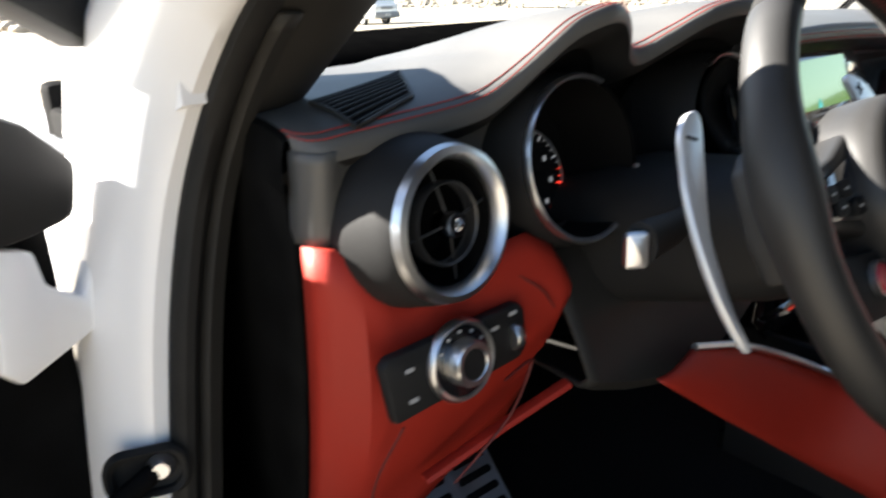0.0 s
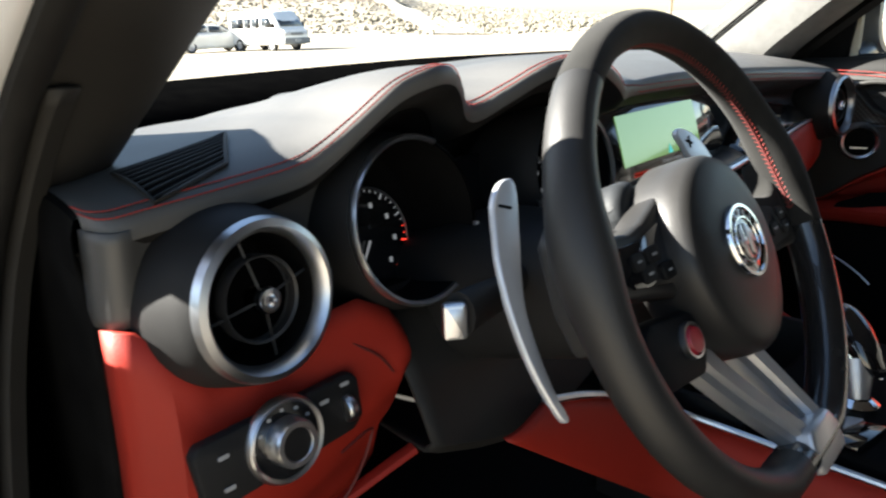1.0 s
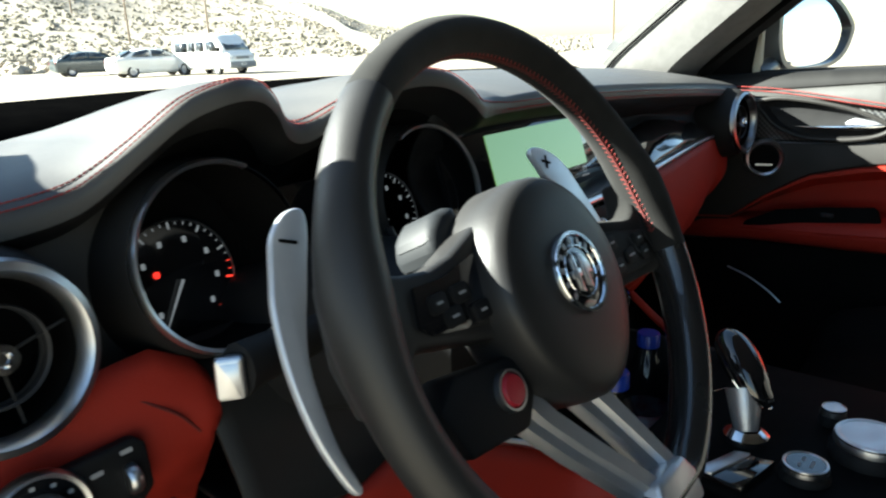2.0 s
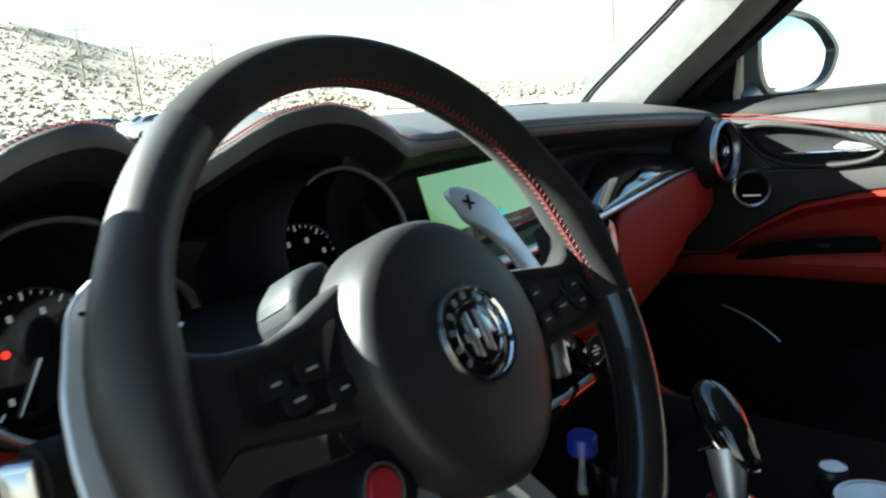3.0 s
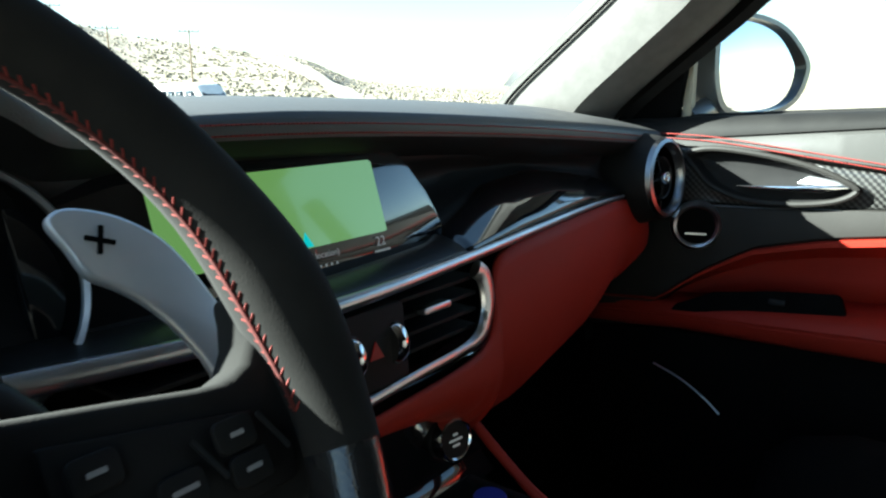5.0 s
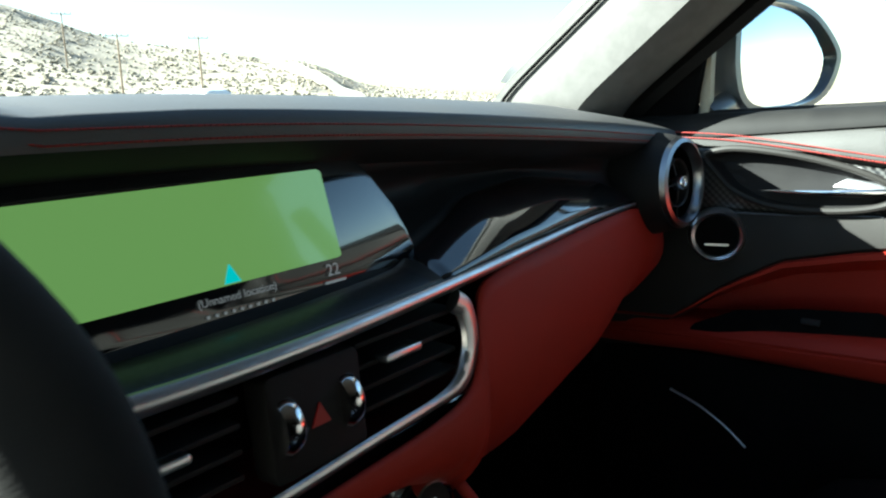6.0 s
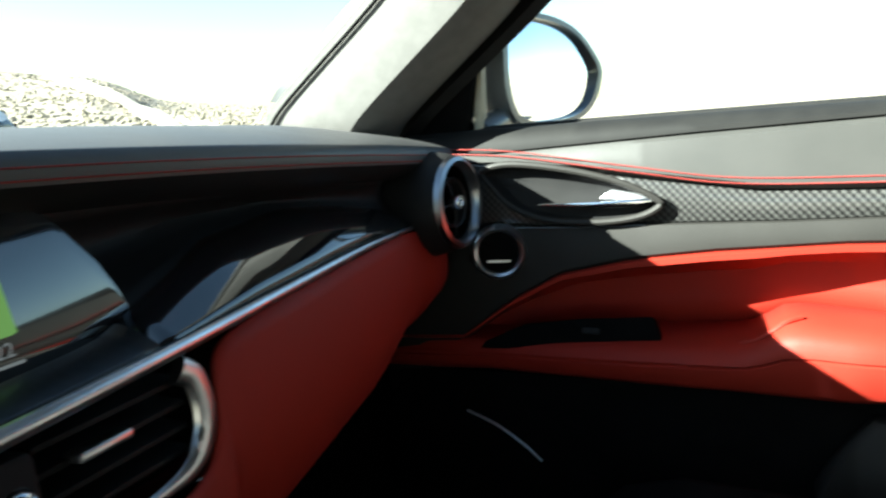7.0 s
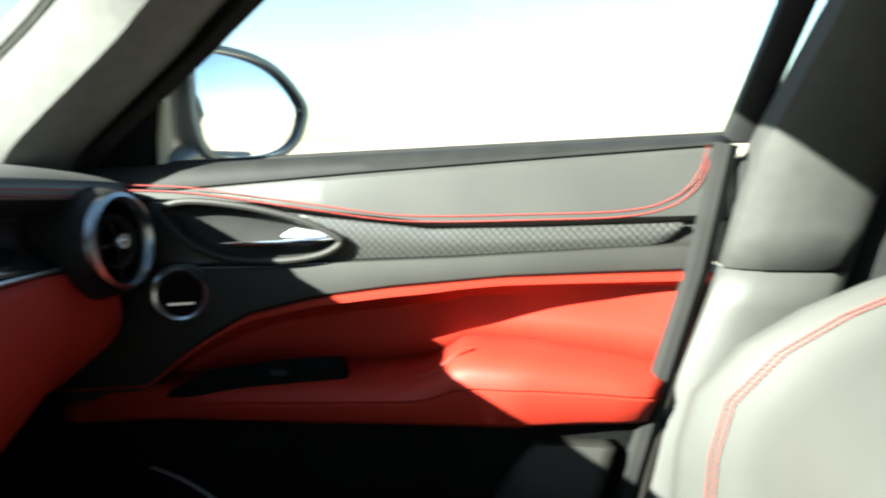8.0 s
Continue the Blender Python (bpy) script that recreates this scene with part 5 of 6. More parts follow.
for y in np.linspace(-0.42, -0.60, 10):
    top = 0.742 if y < -0.475 else 0.742 - (y + 0.475) * 1.6
    rows.append([(0.690, y, top), (0.676, y, top - 0.004), (0.670, y, top - 0.015), (0.668, y, 0.62), (0.672, y, 0.5)])
part("door_pocket", sheet(skew(rows)), PLASTIC, door, "grained grey door pocket", solid=0.004)

# door handle in its scoop
oval = smooth_line([(0.712, y, z) for y, z in OVAL], 6, closed=True)
cen = Vector((0.712, -0.11, 0.978))
scoop = part("handle_scoop", sheet([[cen + (p - cen) * k + Vector((d, 0, 0)) for k, d in ((1.03, 0.004), (1.0, -0.003), (0.95, -0.003), (0.93, 0.003), (0.86, 0.010), (0.5, 0.0125), (0.01, 0.0125))] for p in oval], close_u=True), BLACK, door, "dark scooped handle cup")
part("scoop_rim", tube([p + Vector((-0.004, 0, 0)) for p in oval], 0.0042, 8, closed=True), PLASTIC, scoop, "grey scoop rim")
part("handle", slab([(0.052, -0.004), (-0.03, 0.0005), (-0.092, 0.005), (-0.096, 0.001), (-0.06, -0.007), (0.0, -0.0075)], 0.014, frame_at((0.712, -0.115, 0.969), (-1, 0, 0.05)) @ pose(0, 0, 0, 0, 180, 0) @ Matrix.Translation((0, 0, 0.007)), 0.002), CHROME, scoop, "satin chrome pull handle")
part("handle_blade", slab([(-0.034, 0.002), (-0.05, 0.014), (-0.085, 0.009), (-0.098, 0.0)], 0.010, frame_at((0.714, -0.110, 0.970), (-1, 0, 0.3)) @ pose(0, 0, 0, 0, 180, 0) @ Matrix.Translation((0, 0, 0.006)), 0.002), SATIN, scoop, "broad satin handle blade")
for k, z in enumerate((0.992, 0.976)):
    part("lock_button", slab(rounded(0.020, 0.013, 0.003), 0.004, frame_at((0.722, -0.028 - 0.006 * k, z), (-1, -0.1, 0.1)), 0.001), BLACK, scoop)

# tweeter
m = frame_at((0.702, -0.017, 0.904), (-0.94, -0.33, 0.02))
tw = part("tweeter", lathe([(0.0, 0.004), (0.027, 0.004), (0.028, 0.0)], m, 40), VOID, door, "round tweeter grille with a bright rim")
part("tweeter_rim", lathe([(0.0265, 0.003), (0.0275, 0.008), (0.031, 0.010), (0.0345, 0.006), (0.036, -0.012)], m, 40), SATIN, tw, "satin tweeter rim")
part("tweeter_plate", slab(rounded(0.030, 0.0028, 0.0008), 0.0008, m @ Matrix.Translation((0, -0.012, 0.005))), SATIN, tw)
# door frame: sail, beige strip, seals
part("sail_panel", slab([(0.25, 1.035), (0.040, 1.050), (0.005, 1.30), (0.10, 1.27)], 0.02, Matrix(((0, 0, -1, 0.752), (1, 0, 0, 0), (0, 1, 0, 0), (0, 0, 0, 1))), 0.004), VOID, door, "black sail panel by the mirror")
BEIGE = material("sunlit beige window channel", (0.42, 0.39, 0.30), 0.6, colour2=(0.36, 0.33, 0.25), scale=30)
part("window_channel", box((0.765, 0.022, 1.048), (0.782, 0.036, 1.24), 0.002), BEIGE, door, "pale window channel")
part("belt_seal", tube([(0.772, y, BELT(y) + 0.004) for y in np.linspace(0.03, -0.68, 12)], 0.006, 8, squash=(1.4, 0.9)), RUBBER, door, "black window seal")
g = part("door_glass", sheet([[(0.774, y, BELT(y)), (0.765, y - 0.01, 1.2), (0.72, y - 0.06, 1.38)] for y in np.linspace(0.02, -0.67, 8)]), pane("door window glass", (0.95, 0.97, 0.96), 0.5), door, "clear raised door window")
g.visible_shadow = False
part("frame_rear", slab([(-0.655, 1.075), (-0.69, 1.075), (-0.80, 1.36), (-0.76, 1.36)], 0.03, Matrix(((0, 0, -1, 0.750), (1, 0, 0, 0), (0, 1, 0, 0), (0, 0, 0, 1))), 0.004), BLACK, door, "black rear window frame")
part("frame_top", tube(smooth_line([(0.735, 0.02, 1.235), (0.705, -0.12, 1.325), (0.66, -0.30, 1.40), (0.64, -0.52, 1.425), (0.645, -0.78, 1.40)], 6), 0.020, 8), BLACK, door, "black window frame rail")

# door mirror
mir = thing("door_mirror", "door mirror in a shaded slate tone with large glass outside the window", "door mirror", (0.89, -0.03, 1.05))
m = frame_at((0.900, -0.036, 1.133), (-0.39, -0.92, 0.03)) @ Matrix.Scale(1.05, 4)
face = smooth_line([(-0.094, 0.074, 0), (-0.02, 0.080, 0), (0.055, 0.062, 0), (0.110, 0.018, 0), (0.115, -0.012, 0), (0.088, -0.052, 0), (0.035, -0.072, 0), (-0.055, -0.074, 0), (-0.096, -0.052, 0), (-0.108, 0.010, 0)], 6, closed=True)
# shade on the rear-facing housing put into a dark bluish colour
MSHELL = material("shaded mirror paint", (0.055, 0.065, 0.075), 0.3, coat=0.6, colour2=(0.065, 0.075, 0.085), scale=8)
part("housing", sheet([[m @ (p * k + Vector((0, 0, d))) for k, d in ((0.86, -0.010), (0.88, 0.006), (0.97, 0.006), (1.0, -0.004), (1.02, -0.03), (0.92, -0.075), (0.6, -0.105), (0.02, -0.112))] for p in face], close_u=True), MSHELL, mir, "mirror housing with shade in its slate colour")
part("mirror_glass", slab([(p.x * 0.875, p.y * 0.875) for p in face], 0.004, m, 0.001), MIRROR, mir, "clear mirror glass")
part("mirror_arm", tube(smooth_line([(0.775, 0.03, 1.055), (0.80, 0.02, 1.065), (0.84, 0.01, 1.080)], 5), 0.018, 12), MSHELL, mir)

# ---- pillar between the doors, belt and seat ----


def pillar_piece(zs, name, mat, label, lift):
    rows = []
    for z in zs:
        y0 = lerp([(0.5, -0.535), (0.687, -0.575), (0.821, -0.606), (0.941, -0.648), (1.066, -0.678), (1.2, -0.735), (1.42, -0.84)], z)
        y1 = y0 - lerp([(0.5, 0.16), (0.94, 0.125), (1.03, 0.125), (1.42, 0.10)], z)
        x = 0.690 - lerp([(0.5, 0.0), (1.0, 0.0), (1.42, 0.08)], z)
        rows.append([(x + 0.05, y0 + 0.004, z), (x + 0.004 - lift, y0, z), (x - 0.006 - lift, y0 - 0.012, z), (x - 0.012 - lift, y0 - 0.035, z), (x - 0.012 - lift, y1 + 0.02, z), (x - lift, y1, z), (x + 0.05, y1 - 0.01, z)])
    ob = part(name, sheet(rows), mat, solid=0.003)
    return tagged(ob, label, "pillar trim", kind="structure")


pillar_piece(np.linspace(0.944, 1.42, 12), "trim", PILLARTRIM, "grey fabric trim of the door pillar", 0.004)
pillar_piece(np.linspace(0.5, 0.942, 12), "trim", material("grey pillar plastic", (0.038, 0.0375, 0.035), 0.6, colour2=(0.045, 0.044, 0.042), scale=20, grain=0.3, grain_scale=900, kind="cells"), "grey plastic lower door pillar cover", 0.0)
tagged(part("wall_east", box((0.705, -2.0, 0.36), (0.76, -0.66, 1.06), 0.01), BLACK), "black trimmed rear side wall", "car body", kind="structure")
tagged(part("trim", tube([(0.712, -0.650, 1.075), (0.710, -0.624, 0.94), (0.700, -0.588, 0.82), (0.690, -0.556, 0.70), (0.685, -0.515, 0.5)], 0.014, 8), RUBBER), "black rubber door seal", "door seal", kind="structure")

seat = thing("passenger_seat", "grey black leather passenger seat with red piping", "car seat", (0.36, -0.75, 0.36))
rows = []
for z, y in ((0.58, -0.60), (0.66, -0.585), (0.74, -0.575), (0.80, -0.578), (0.85, -0.590), (0.90, -0.622), (0.935, -0.665), (0.96, -0.71), (0.985, -0.77), (1.0, -0.84)):
    t = min(1, max(0, (z - 0.85) / 0.2))
    hw = 0.225 - 0.06 * t
    r = []
    for k in range(25):
        a = math.pi * k / 24
        u = math.cos(a)
        x = 0.36 - hw * math.copysign(abs(u) ** 0.55, u)
        bol = 0.055 * math.exp(-((abs(u) - 0.78) / 0.22) ** 2)
        side = 0.10 * max(0, abs(u) - 0.9) / 0.1
        r.append((x, y + (-0.055 + bol) - side - 0.02 * t + 0.055 - 0.055, z))
    rows.append([(x, -0.88 - 0.05 * (z - 0.6), z) for x in (r[0][0],)] + r + [(r[-1][0], -0.88 - 0.05 * (z - 0.6), z)])
for k, t in ((18, 0.15), (18, 0.4), (8, 0.15), (8, 0.4)):
    line = [Vector(r[k]).lerp(Vector(r[k - 1]), t) + Vector((0.0 if k > 12 else -0.001, 0.0035, 0.0015)) for r in rows]
    stitches([a.lerp(b, f) for a, b in zip(line, line[1:]) for f in (0, 0.25, 0.5, 0.75)] + line[-1:], seat, 0.0055, 0.0042, 0.0007)
part("backrest", sheet(rows, close_v=True, caps=True), SEATLEATHER, seat, "grey black leather backrest with side bolsters", sharp=70)
rows = []
for y in (-0.52, -0.46, -0.36, -0.26, -0.20, -0.17):
    f = max(0, (-0.22 - y)) and 1
    r = []
    for k in range(21):
        u = -1 + 2 * k / 20
        top = 0.655 + 0.045 * math.exp(-((abs(u) - 0.8) / 0.2) ** 2) - 0.05 * max(0, abs(u) - 0.9) / 0.1
        if y > -0.25:
            top -= 0.05 * ((y + 0.25) / 0.08) ** 2
        r.append((0.36 + 0.25 * u, y, top))
    rows.append([(0.11, y, 0.5)] + r + [(0.61, y, 0.5)])
# cushion in near-zero black, not seat leather, to hold the low shade
part("cushion", sheet(rows, close_v=True, caps=True), VOID, seat, "leather seat cushion, blackened for the shade on it", sharp=70)
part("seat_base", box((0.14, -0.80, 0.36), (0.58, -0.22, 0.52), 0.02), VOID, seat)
# copy out of view, added to block light from the driver door opening
tagged(copy_thing(seat, Matrix.Translation((-0.72, 0, 0))), "unseen grey black leather driver seat with red piping, added to block light", "car seat").name = "driver_seat"

# ---- driver door opening ----
strap = thing("door_check_strap", "black door check strap in an oval rubber boot", "door check", (-0.797, 0.146, 0.80))
m = frame_at((-0.797, 0.146, 0.800), (-0.35, -0.93, 0.1))
part("boot", sheet([[m @ (Vector((px, py, 0)) * k + Vector((0, 0, d))) for k, d in ((1.0, 0.0), (1.0, 0.006), (0.9, 0.009), (0.78, 0.006), (0.76, 0.0), (0.3, -0.004), (0.01, -0.004))] for px, py in rounded(0.062, 0.040, 0.016, 6)], close_u=True), RUBBER, strap, "oval rubber boot")
part("arm", tube(smooth_line([m @ Vector((0.006, 0.0, 0.002)), m @ Vector((-0.03, -0.014, 0.03)), Vector((-0.85, 0.12, 0.765)), Vector((-0.91, 0.12, 0.73))], 5), 0.008, 10), VOID, strap, "black check arm")
part("bolt", lathe([(0.0, 0.010), (0.006, 0.010), (0.008, 0.006), (0.011, 0.002)], m @ Matrix.Translation((0.010, 0.002, 0)), 20), SATIN, strap, "round bolt head")

ddoor = thing("driver_door", "open driver door with black inner panel and white skin", "car door", (-0.83, 0.29, 0.7))
dm = Matrix(((-0.93, 0.36, 0, -0.815), (-0.36, -0.93, 0, 0.235), (0, 0, 1, 0), (0, 0, 0, 1)))
part("skin", box((0.0, -0.09, 0.42), (1.02, -0.05, 1.02), 0.012, m=dm), PAINT, ddoor, "white painted outer skin")
part("inner_panel", box((0.0, -0.05, 0.42), (1.0, 0.02, 1.02), 0.02, m=dm), VOID, ddoor, "black inner panel")
part("hinge_edge", slab([(-0.008, 0.955), (0.004, 0.930), (0.030, 0.948), (0.034, 0.975), (0.060, 0.985), (0.075, 0.90), (0.062, 0.885), (-0.006, 0.905)], 0.02, dm @ Matrix(((1, 0, 0, 0), (0, 0, -1, 0.024), (0, 1, 0, 0), (0, 0, 0, 1))), 0.004), PAINT, ddoor, "white hinge edge")
part("window_frame", slab([(-0.06, 1.10), (0.0, 1.135), (0.09, 1.178), (0.20, 1.215), (0.32, 1.275), (0.45, 1.32), (0.70, 1.365), (0.92, 1.33), (0.94, 1.0), (1.02, 1.0), (1.0, 1.38), (0.72, 1.43), (0.42, 1.395), (0.26, 1.335), (0.12, 1.262), (0.0, 1.203), (-0.10, 1.155)], 0.045, dm @ Matrix(((1, 0, 0, 0), (0, 0, -1, -0.02), (0, 1, 0, 0), (0, 0, 0, 1))), 0.008), BLACK, ddoor, "black window frame")
part("upper_cover", slab([(-0.01, 1.03), (0.02, 1.06), (0.07, 1.085), (0.22, 1.09), (0.22, 0.97), (0.03, 0.985), (0.0, 0.99)], 0.05, dm @ Matrix(((1, 0, 0, 0), (0, 0, -1, 0.0), (0, 1, 0, 0), (0, 0, 0, 1))), 0.01), BLACK, ddoor, "black mirror corner cover")

# ---- ground and hills ----
SAND = material("pale desert gravel", (0.30, 0.258, 0.200), 0.95, colour2=(0.235, 0.200, 0.152), scale=0.35, grain=0.6, grain_scale=3.0)
RIDGE = [(-180, 1.5), (-120, 2.0), (-60, 6.0), (0, 8.5), (20.7, 7.0), (29, 4.6), (33, 4.2), (37, 3.9), (41, 3.3), (44.5, 1.7), (48, 1.1), (53, 0.6), (60, 0.15), (75, 0.1), (110, 0.4), (140, 2.5), (165, 2.5), (180, 1.5)]


def land(x, y):
    """Height of the ground: flat car park, then stony slopes."""
    r = math.hypot(x, y)
    az = math.degrees(math.atan2(x, y))
    el = lerp(RIDGE, az)
    top = 150.0
    if r < 52:
        return 0.0
    h = (top * math.tan(radians(el)) + 1.1)
    t = min(1.0, (r - 52) / (top - 52))
    z = h * t * (0.55 + 0.45 * t)
    z += (noise.noise(Vector((x * 0.05, y * 0.05, 0))) * 1.1 + noise.noise(Vector((x * 0.16, y * 0.16, 3))) * 0.45) * min(1, (r - 52) / 25) * min(1, h / 6)
    if r > top:
        z *= max(0.0, 1 - (r - top) / 500)
    return z


radii = [0.0] + list(np.geomspace(4, 50, 8)) + list(np.linspace(54, 175, 44)) + list(np.geomspace(190, 3500, 10))
rows = []
for k in range(240):
    a = 2 * math.pi * k / 240
    rows.append([(r * math.sin(a), r * math.cos(a), land(r * math.sin(a), r * math.cos(a)) if r else 0.0) for r in radii])
tagged(part("ground", sheet(rows, close_u=True), SAND), "pale stony desert ground rising to hills", "ground", kind="structure")
# graded track up the slope
rows = []
for k in range(61):
    r = 58 + 82 * k / 60
    az = lerp([(58, 47.8), (75, 46), (92, 44), (108, 42), (122, 40.2), (140, 38.4)], r)
    side = Vector((math.cos(radians(az)), -math.sin(radians(az)), 0))
    mid = Vector((r * math.sin(radians(az)), r * math.cos(radians(az)), 0))
    across = [mid + side * w for w in np.linspace(-2.6, 2.6, 7)]
    rows.append([Vector((q.x, q.y, max(land(q.x + dx, q.y + dy) for dx in (-1, 0, 1) for dy in (-1, 0, 1)) + 0.05)) for q in across])
tagged(part("road", sheet(rows), material("graded sand track", (0.47, 0.42, 0.34), 0.95, colour2=(0.40, 0.355, 0.285), scale=0.6)), "pale graded track climbing the slope", "track", kind="structure")


def scatter(name, count, az0, az1, r0, r1, size, mat, label, category, flat, seed):
    rng = random.Random(seed)
    verts, faces = [], []
    for _ in range(count):
        az, r = radians(rng.uniform(az0, az1)), rng.uniform(r0, r1)
        x, y = r * math.sin(az), r * math.cos(az)
        s = size * rng.uniform(0.4, 1.0) ** 2 * 1.6
        z = land(x, y)
        base = len(verts)
        ring = 6
        turn = rng.uniform(0, 6)
        for lv, (rad, hh) in enumerate(((1.0, -0.1), (0.95, 0.45), (0.5, 0.9))):
            for k in range(ring):
                a = turn + 2 * math.pi * k / ring
                q = rad * rng.uniform(0.65, 1.15) * s
                verts.append((x + q * math.cos(a), y + q * math.sin(a), z + hh * s * flat * rng.uniform(0.8, 1.2)))
        verts.append((x, y, z + s * flat))
        for lv in range(2):
            for k in range(ring):
                a, b = base + lv * ring + k, base + lv * ring + (k + 1) % ring
                faces.append((a, b, b + ring, a + ring))
        for k in range(ring):
            faces.append((base + 2 * ring + k, base + 2 * ring + (k + 1) % ring, base + 3 * ring))
    me = bpy.data.meshes.new(name)
    me.from_pydata(verts, [], faces)
    me.materials.append(mat)
    return tagged(new(name, me), label, category, kind="stuff")


def per_island(name, a, b):
    m = material(name, a, 0.95)
    nt = m.node_tree
    g, r = nt.nodes.new("ShaderNodeNewGeometry"), nt.nodes.new("ShaderNodeValToRGB")
    r.color_ramp.elements[0].color, r.color_ramp.elements[1].color = (*a, 1), (*b, 1)
    nt.links.new(g.outputs["Random Per Island"], r.inputs[0])
    nt.links.new(r.outputs[0], nt.nodes["Principled BSDF"].inputs["Base Color"])
    return m


scatter("rocks", 7000, 8, 62, 58, 150, 0.21, per_island("pale rock", (0.30, 0.26, 0.205), (0.20, 0.170, 0.130)), "pale limestone rocks strewn over the slope", "rocks", 0.75, 1)
scatter("rocks", 260, 8, 31, 53, 60, 0.45, per_island("pale rock bank", (0.40, 0.35, 0.28), (0.26, 0.22, 0.17)), "bank of pale boulders along the car park", "rocks", 0.8, 2)
scatter("shrubs", 3000, 8, 62, 60, 150, 0.26, per_island("dry scrub", (0.15, 0.135, 0.095), (0.235, 0.205, 0.15)), "dry brown scrub on the slope", "shrubs", 0.8, 3)
scatter("rocks", 300, 100, 170, 30, 120, 0.6, per_island("dark rock", (0.40, 0.35, 0.28), (0.2, 0.17, 0.13)), "scattered rocks behind the car", "rocks", 0.7, 4)

# ---- vehicles in the car park ----
TYRE = material("tyre rubber", (0.02, 0.02, 0.02), 0.8, colour2=(0.03, 0.03, 0.03), scale=8)
DARKGLASS = material("dark vehicle glass", (0.02, 0.025, 0.03), 0.08, coat=0.5, colour2=(0.03, 0.035, 0.04), scale=2)
VANWHITE = material("white van paint", (0.78, 0.78, 0.76), 0.35, coat=0.4, colour2=(0.70, 0.69, 0.66), scale=1.2)
GREYBUMP = material("grey bumper plastic", (0.16, 0.17, 0.18), 0.6, colour2=(0.19, 0.2, 0.21), scale=4)
LAMP = material("clear lamp lens", (0.55, 0.56, 0.58), 0.12, coat=0.6, colour2=(0.5, 0.5, 0.52), scale=6)


def road_wheel(parent, x, y, r, w):
    m = Matrix.Translation((x, y, r)) @ pose(0, 0, 0, 90, 0, 0)
    tyre = part("wheel", lathe([(r * 0.62, w * 0.5), (r * 0.92, w * 0.5), (r, w * 0.35), (r, -w * 0.35), (r * 0.92, -w * 0.5), (r * 0.62, -w * 0.5)], m, 24), TYRE, parent, "black tyre with pressed rim")
    part("rim", lathe([(0.0, w * 0.40), (r * 0.25, w * 0.44), (r * 0.5, w * 0.36), (r * 0.62, w * 0.50), (r * 0.62, -w * 0.5), (0.0, -w * 0.42)], m, 20), material("steel rim", (0.4, 0.4, 0.42), 0.4, 0.8), tyre)


def body_loft(stations, n=28):
    """Cross-sections (x, half width low, half width high, z low, z shoulder, z top, half width top)."""
    rows = []
    for x, wl, ws, z0, zs, zt, wt in stations:
        half = [(wl * 0.9, z0), (wl, z0 + 0.08), (ws, z0 + (zs - z0) * 0.5), (ws, zs), (ws - 0.03, zs + 0.03), (wt + 0.04, zt - 0.06), (wt - 0.04, zt - 0.01), (wt * 0.5, zt + 0.01)]
        rows.append([(x, y, z) for y, z in half] + [(x, -y, z) for y, z in half[::-1]])
    return sheet(rows, close_v=True, caps=True)


def side_pane(parent, pts, y, s, mat=None):
    """A window on the side at half width y (low edge) leaning to y2."""
    bm = bmesh.new()
    vs = [bm.verts.new((x, (y + dy) * s, z)) for x, z, dy in pts]
    bm.faces.new(vs)
    return part("window", bm, mat or DARKGLASS, parent, solid=0.02)


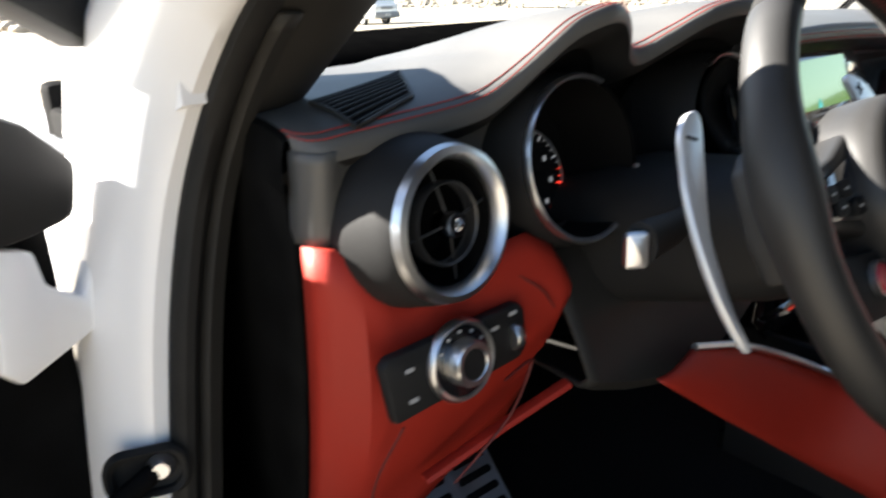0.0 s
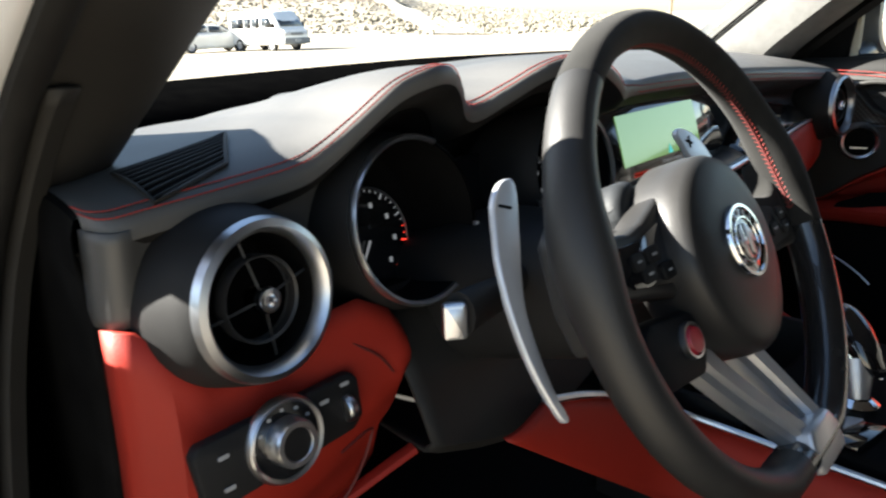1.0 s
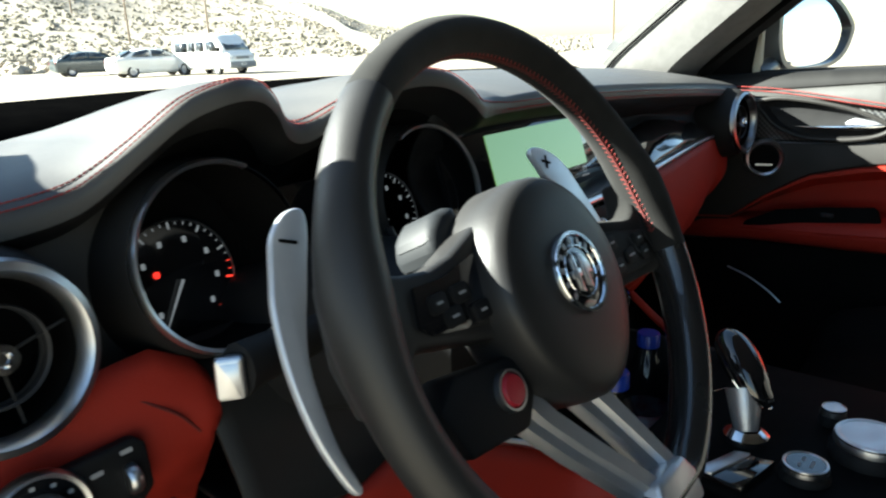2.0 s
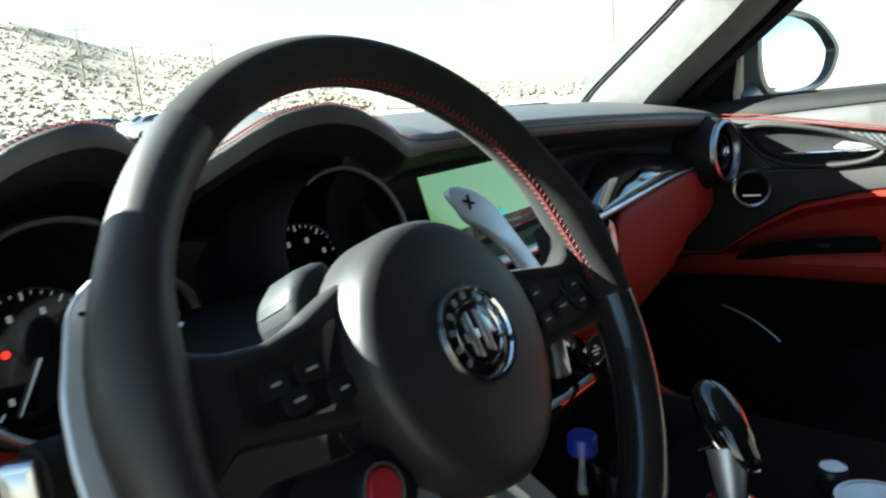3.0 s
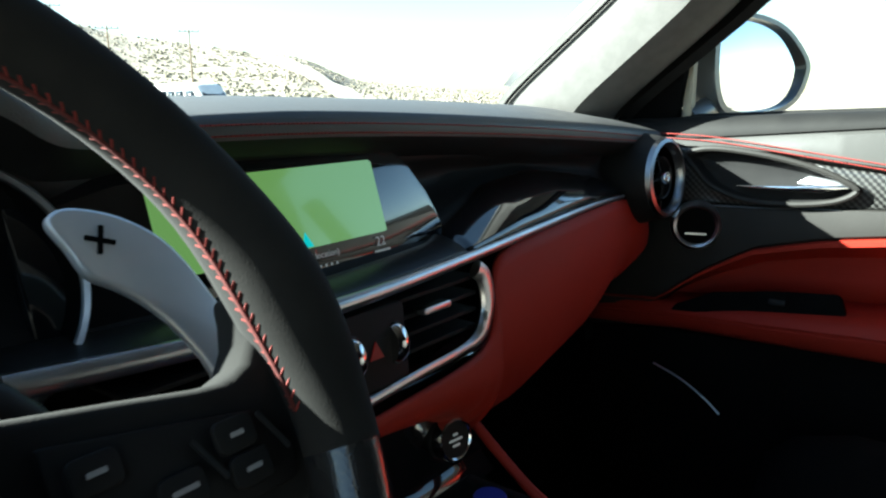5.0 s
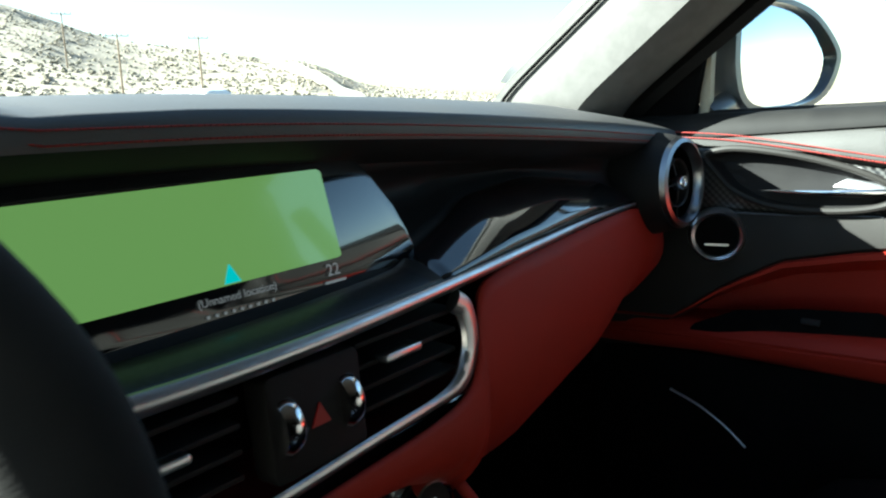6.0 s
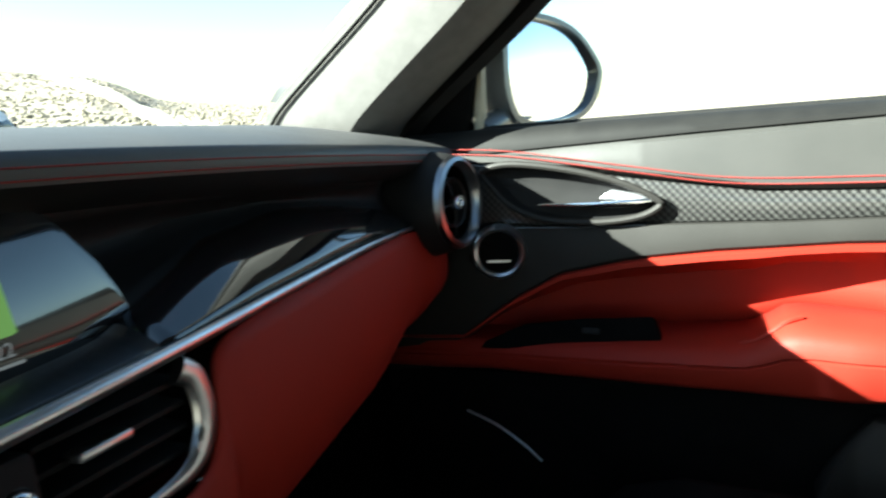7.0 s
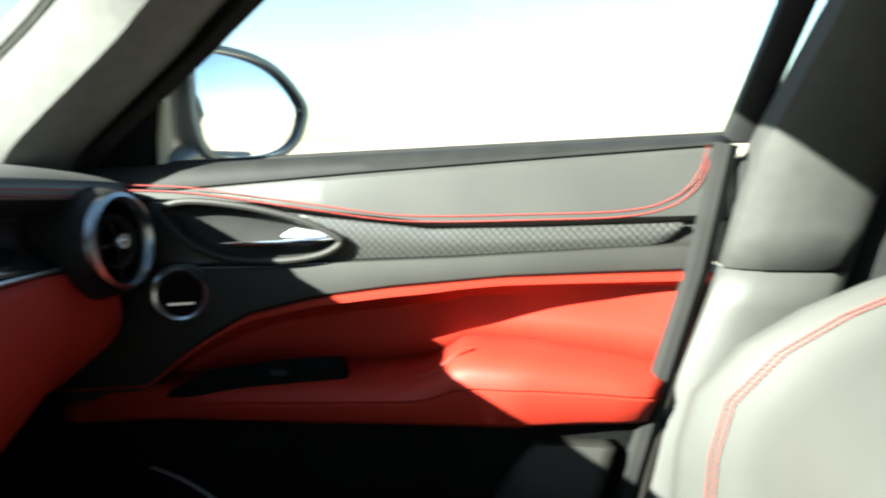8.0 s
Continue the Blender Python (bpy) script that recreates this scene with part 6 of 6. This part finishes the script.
def van(at, heading):
    v = thing("parked_van", "white passenger van parked on gravel with grey bumper", "van", (0, 0, 0))
    st = [(-2.30, 0.78, 0.82, 0.45, 1.10, 2.02, 0.72), (-2.22, 0.83, 0.84, 0.32, 1.10, 2.10, 0.76), (0.0, 0.84, 0.85, 0.30, 1.10, 2.13, 0.77), (1.15, 0.84, 0.85, 0.30, 1.10, 2.10, 0.76), (1.45, 0.84, 0.85, 0.30, 1.10, 1.97, 0.74),
          (2.05, 0.84, 0.84, 0.30, 1.05, 1.24, 0.74), (2.32, 0.80, 0.80, 0.34, 0.95, 1.06, 0.70), (2.40, 0.70, 0.70, 0.42, 0.80, 0.90, 0.62)]
    part("body", body_loft(st), VANWHITE, v, "white box body", sharp=30)
    for s in (-1, 1):
        for x0, x1 in ((-2.05, -0.95), (-0.87, -0.30), (-0.22, 0.45), (0.62, 1.25)):
            side_pane(v, [(x0, 1.20, 0.0), (x1 + (0.28 if x0 > 0.5 else 0), 1.20, 0.0), (x1, 1.72, -0.008), (x0, 1.72, -0.008)], 0.826, s)
        for x in (-1.40, 1.35):
            road_wheel(v, x, 0.74 * s, 0.33, 0.22)
        part("headlamp", box((2.30, min(0.42 * s, 0.74 * s), 0.78), (2.40, max(0.42 * s, 0.74 * s), 0.98), 0.02), LAMP, v, "clear headlamp")
        part("wing_mirror", box((1.72, min(0.86 * s, 1.02 * s), 1.18), (1.80, max(0.86 * s, 1.02 * s), 1.42), 0.02), VOID, v, "black wing mirror")
    bm = bmesh.new()
    bm.faces.new([bm.verts.new(p) for p in ((2.06, -0.70, 1.26), (2.06, 0.70, 1.26), (1.50, 0.66, 1.84), (1.50, -0.66, 1.84))])
    part("windscreen", bm, DARKGLASS, v, "dark windscreen", solid=0.03)
    part("bumper", box((2.25, -0.82, 0.34), (2.46, 0.82, 0.66), 0.05), GREYBUMP, v, "grey plastic bumper")
    part("grille", box((2.36, -0.40, 0.78), (2.42, 0.40, 0.94), 0.01), GREYBUMP, v, "dark grille with bars")
    part("plate", box((2.455, -0.16, 0.46), (2.475, 0.16, 0.58), 0.004), material("plain pale plate", (0.6, 0.6, 0.58), 0.5), v, "pale plate with a plain bar")
    part("plate_bar", box((2.474, -0.11, 0.50), (2.479, 0.11, 0.54), 0.001), VOID, v)
    v.matrix_basis = pose(*at, 0, 0, heading) @ Matrix.Diagonal((1, 1, 0.95, 1))
    return v


def sedan(name, label, paint, at, heading):
    v = thing(name, label, "car", (0, 0, 0))
    lower = [(-2.2, 0.70, 0.74, 0.40, 0.80, 0.95, 0.62), (-2.1, 0.80, 0.84, 0.25, 0.85, 1.02, 0.74), (-1.2, 0.84, 0.87, 0.20, 0.88, 1.02, 0.78), (0.6, 0.84, 0.87, 0.20, 0.86, 1.0, 0.78), (1.5, 0.83, 0.85, 0.22, 0.78, 0.90, 0.76), (2.05, 0.78, 0.80, 0.26, 0.68, 0.76, 0.68), (2.22, 0.66, 0.66, 0.34, 0.58, 0.64, 0.55)]
    part("body", body_loft(lower), paint, v, "painted lower body", sharp=30)
    rows = []
    for x, z, w in ((-1.75, 1.00, 0.70), (-1.15, 1.34, 0.60), (-0.6, 1.44, 0.59), (0.1, 1.43, 0.58), (0.45, 1.36, 0.58), (1.15, 0.98, 0.70)):
        rows.append([(x, -w - (1.44 - z) * 0.05 - 0.10, 0.96), (x, -w, z - 0.05), (x, -w * 0.6, z), (x, w * 0.6, z), (x, w, z - 0.05), (x, w + (1.44 - z) * 0.05 + 0.10, 0.96)])
    part("cabin", sheet(rows, close_v=True, caps=True), paint, v, "rounded cabin", sharp=30)
    for s in (-1, 1):
        side_pane(v, [(-1.35, 1.02, 0.045), (-0.35, 1.02, 0.045), (-0.40, 1.36, -0.04), (-1.0, 1.30, -0.035)], 0.665, s)
        side_pane(v, [(-0.27, 1.02, 0.045), (0.80, 1.02, 0.045), (0.42, 1.28, -0.03), (-0.22, 1.36, -0.04)], 0.665, s)
        for x in (-1.35, 1.30):
            road_wheel(v, x, 0.76 * s, 0.31, 0.20)
        part("tail_lamp", box((-2.20, min(0.50 * s, 0.76 * s), 0.72), (-2.08, max(0.50 * s, 0.76 * s), 0.90), 0.02), material("red lamp lens", (0.25, 0.05, 0.04), 0.2), v, "red tail lamp")
        part("headlamp", box((2.02, min(0.45 * s, 0.72 * s), 0.56), (2.16, max(0.45 * s, 0.72 * s), 0.70), 0.02), LAMP, v, "clear headlamp")
    bm = bmesh.new()
    bm.faces.new([bm.verts.new(p) for p in ((-1.80, -0.60, 1.02), (-1.80, 0.60, 1.02), (-1.22, 0.54, 1.335), (-1.22, -0.54, 1.335))])
    part("rear_window", bm, DARKGLASS, v, solid=0.03)
    bm = bmesh.new()
    bm.faces.new([bm.verts.new(p) for p in ((1.12, -0.62, 1.02), (1.12, 0.62, 1.02), (0.50, 0.54, 1.37), (0.50, -0.54, 1.37))])
    part("windscreen", bm, DARKGLASS, v, solid=0.03)
    v.matrix_basis = pose(*at, 0, 0, heading)
    return v


def polar(az, r):
    return (r * math.sin(radians(az)) - 0.75, r * math.cos(radians(az)) - 0.41)


x, y = polar(33.4, 40.5)
van((x, y, 0), -87)
x, y = polar(29.2, 42.0)
sedan("parked_sedan", "white sedan parked on gravel beside a van", VANWHITE, (x, y, 0), -8)
x, y = polar(25.2, 50.0)
sedan("parked_sedan", "dark green sedan parked on gravel", material("dark green car paint", (0.03, 0.045, 0.05), 0.3, coat=0.6, colour2=(0.04, 0.055, 0.06), scale=1.5), (x, y, 0), -10)

# ---- utility poles ----
WOOD = material("weathered pole timber", (0.20, 0.15, 0.10), 0.85, colour2=(0.14, 0.10, 0.07), scale=3, stretch=(1, 1, 0.1))
for az, r, h in ((33.3, 88, 6.0), (27.9, 80, 6.2), (63.5, 60, 9.0), (24.5, 100, 6.5)):
    x, y = polar(az, r)
    z = land(x, y)
    pole = thing("utility_pole", "thin weathered timber utility pole on the slope", "utility pole", (x, y, z), "poles along the slope")
    part("pole", tube([(x, y, z - 0.3), (x, y, z + h)], lambda t: 0.11 - 0.03 * t, 8), WOOD, pole)
    side = Vector((math.cos(radians(az)), -math.sin(radians(az)), 0))
    c = Vector((x, y, z + h - 0.25))
    part("cross_arm", tube([c - side * 1.1, c + side * 1.1], 0.05, 6), WOOD, pole)
    for k in (-1.0, -0.4, 0.4, 1.0):
        part("insulator", lathe([(0.0, 0.26), (0.05, 0.24), (0.07, 0.1), (0.04, 0.0)], Matrix.Translation(c + side * k), 8), GREYBUMP, pole)
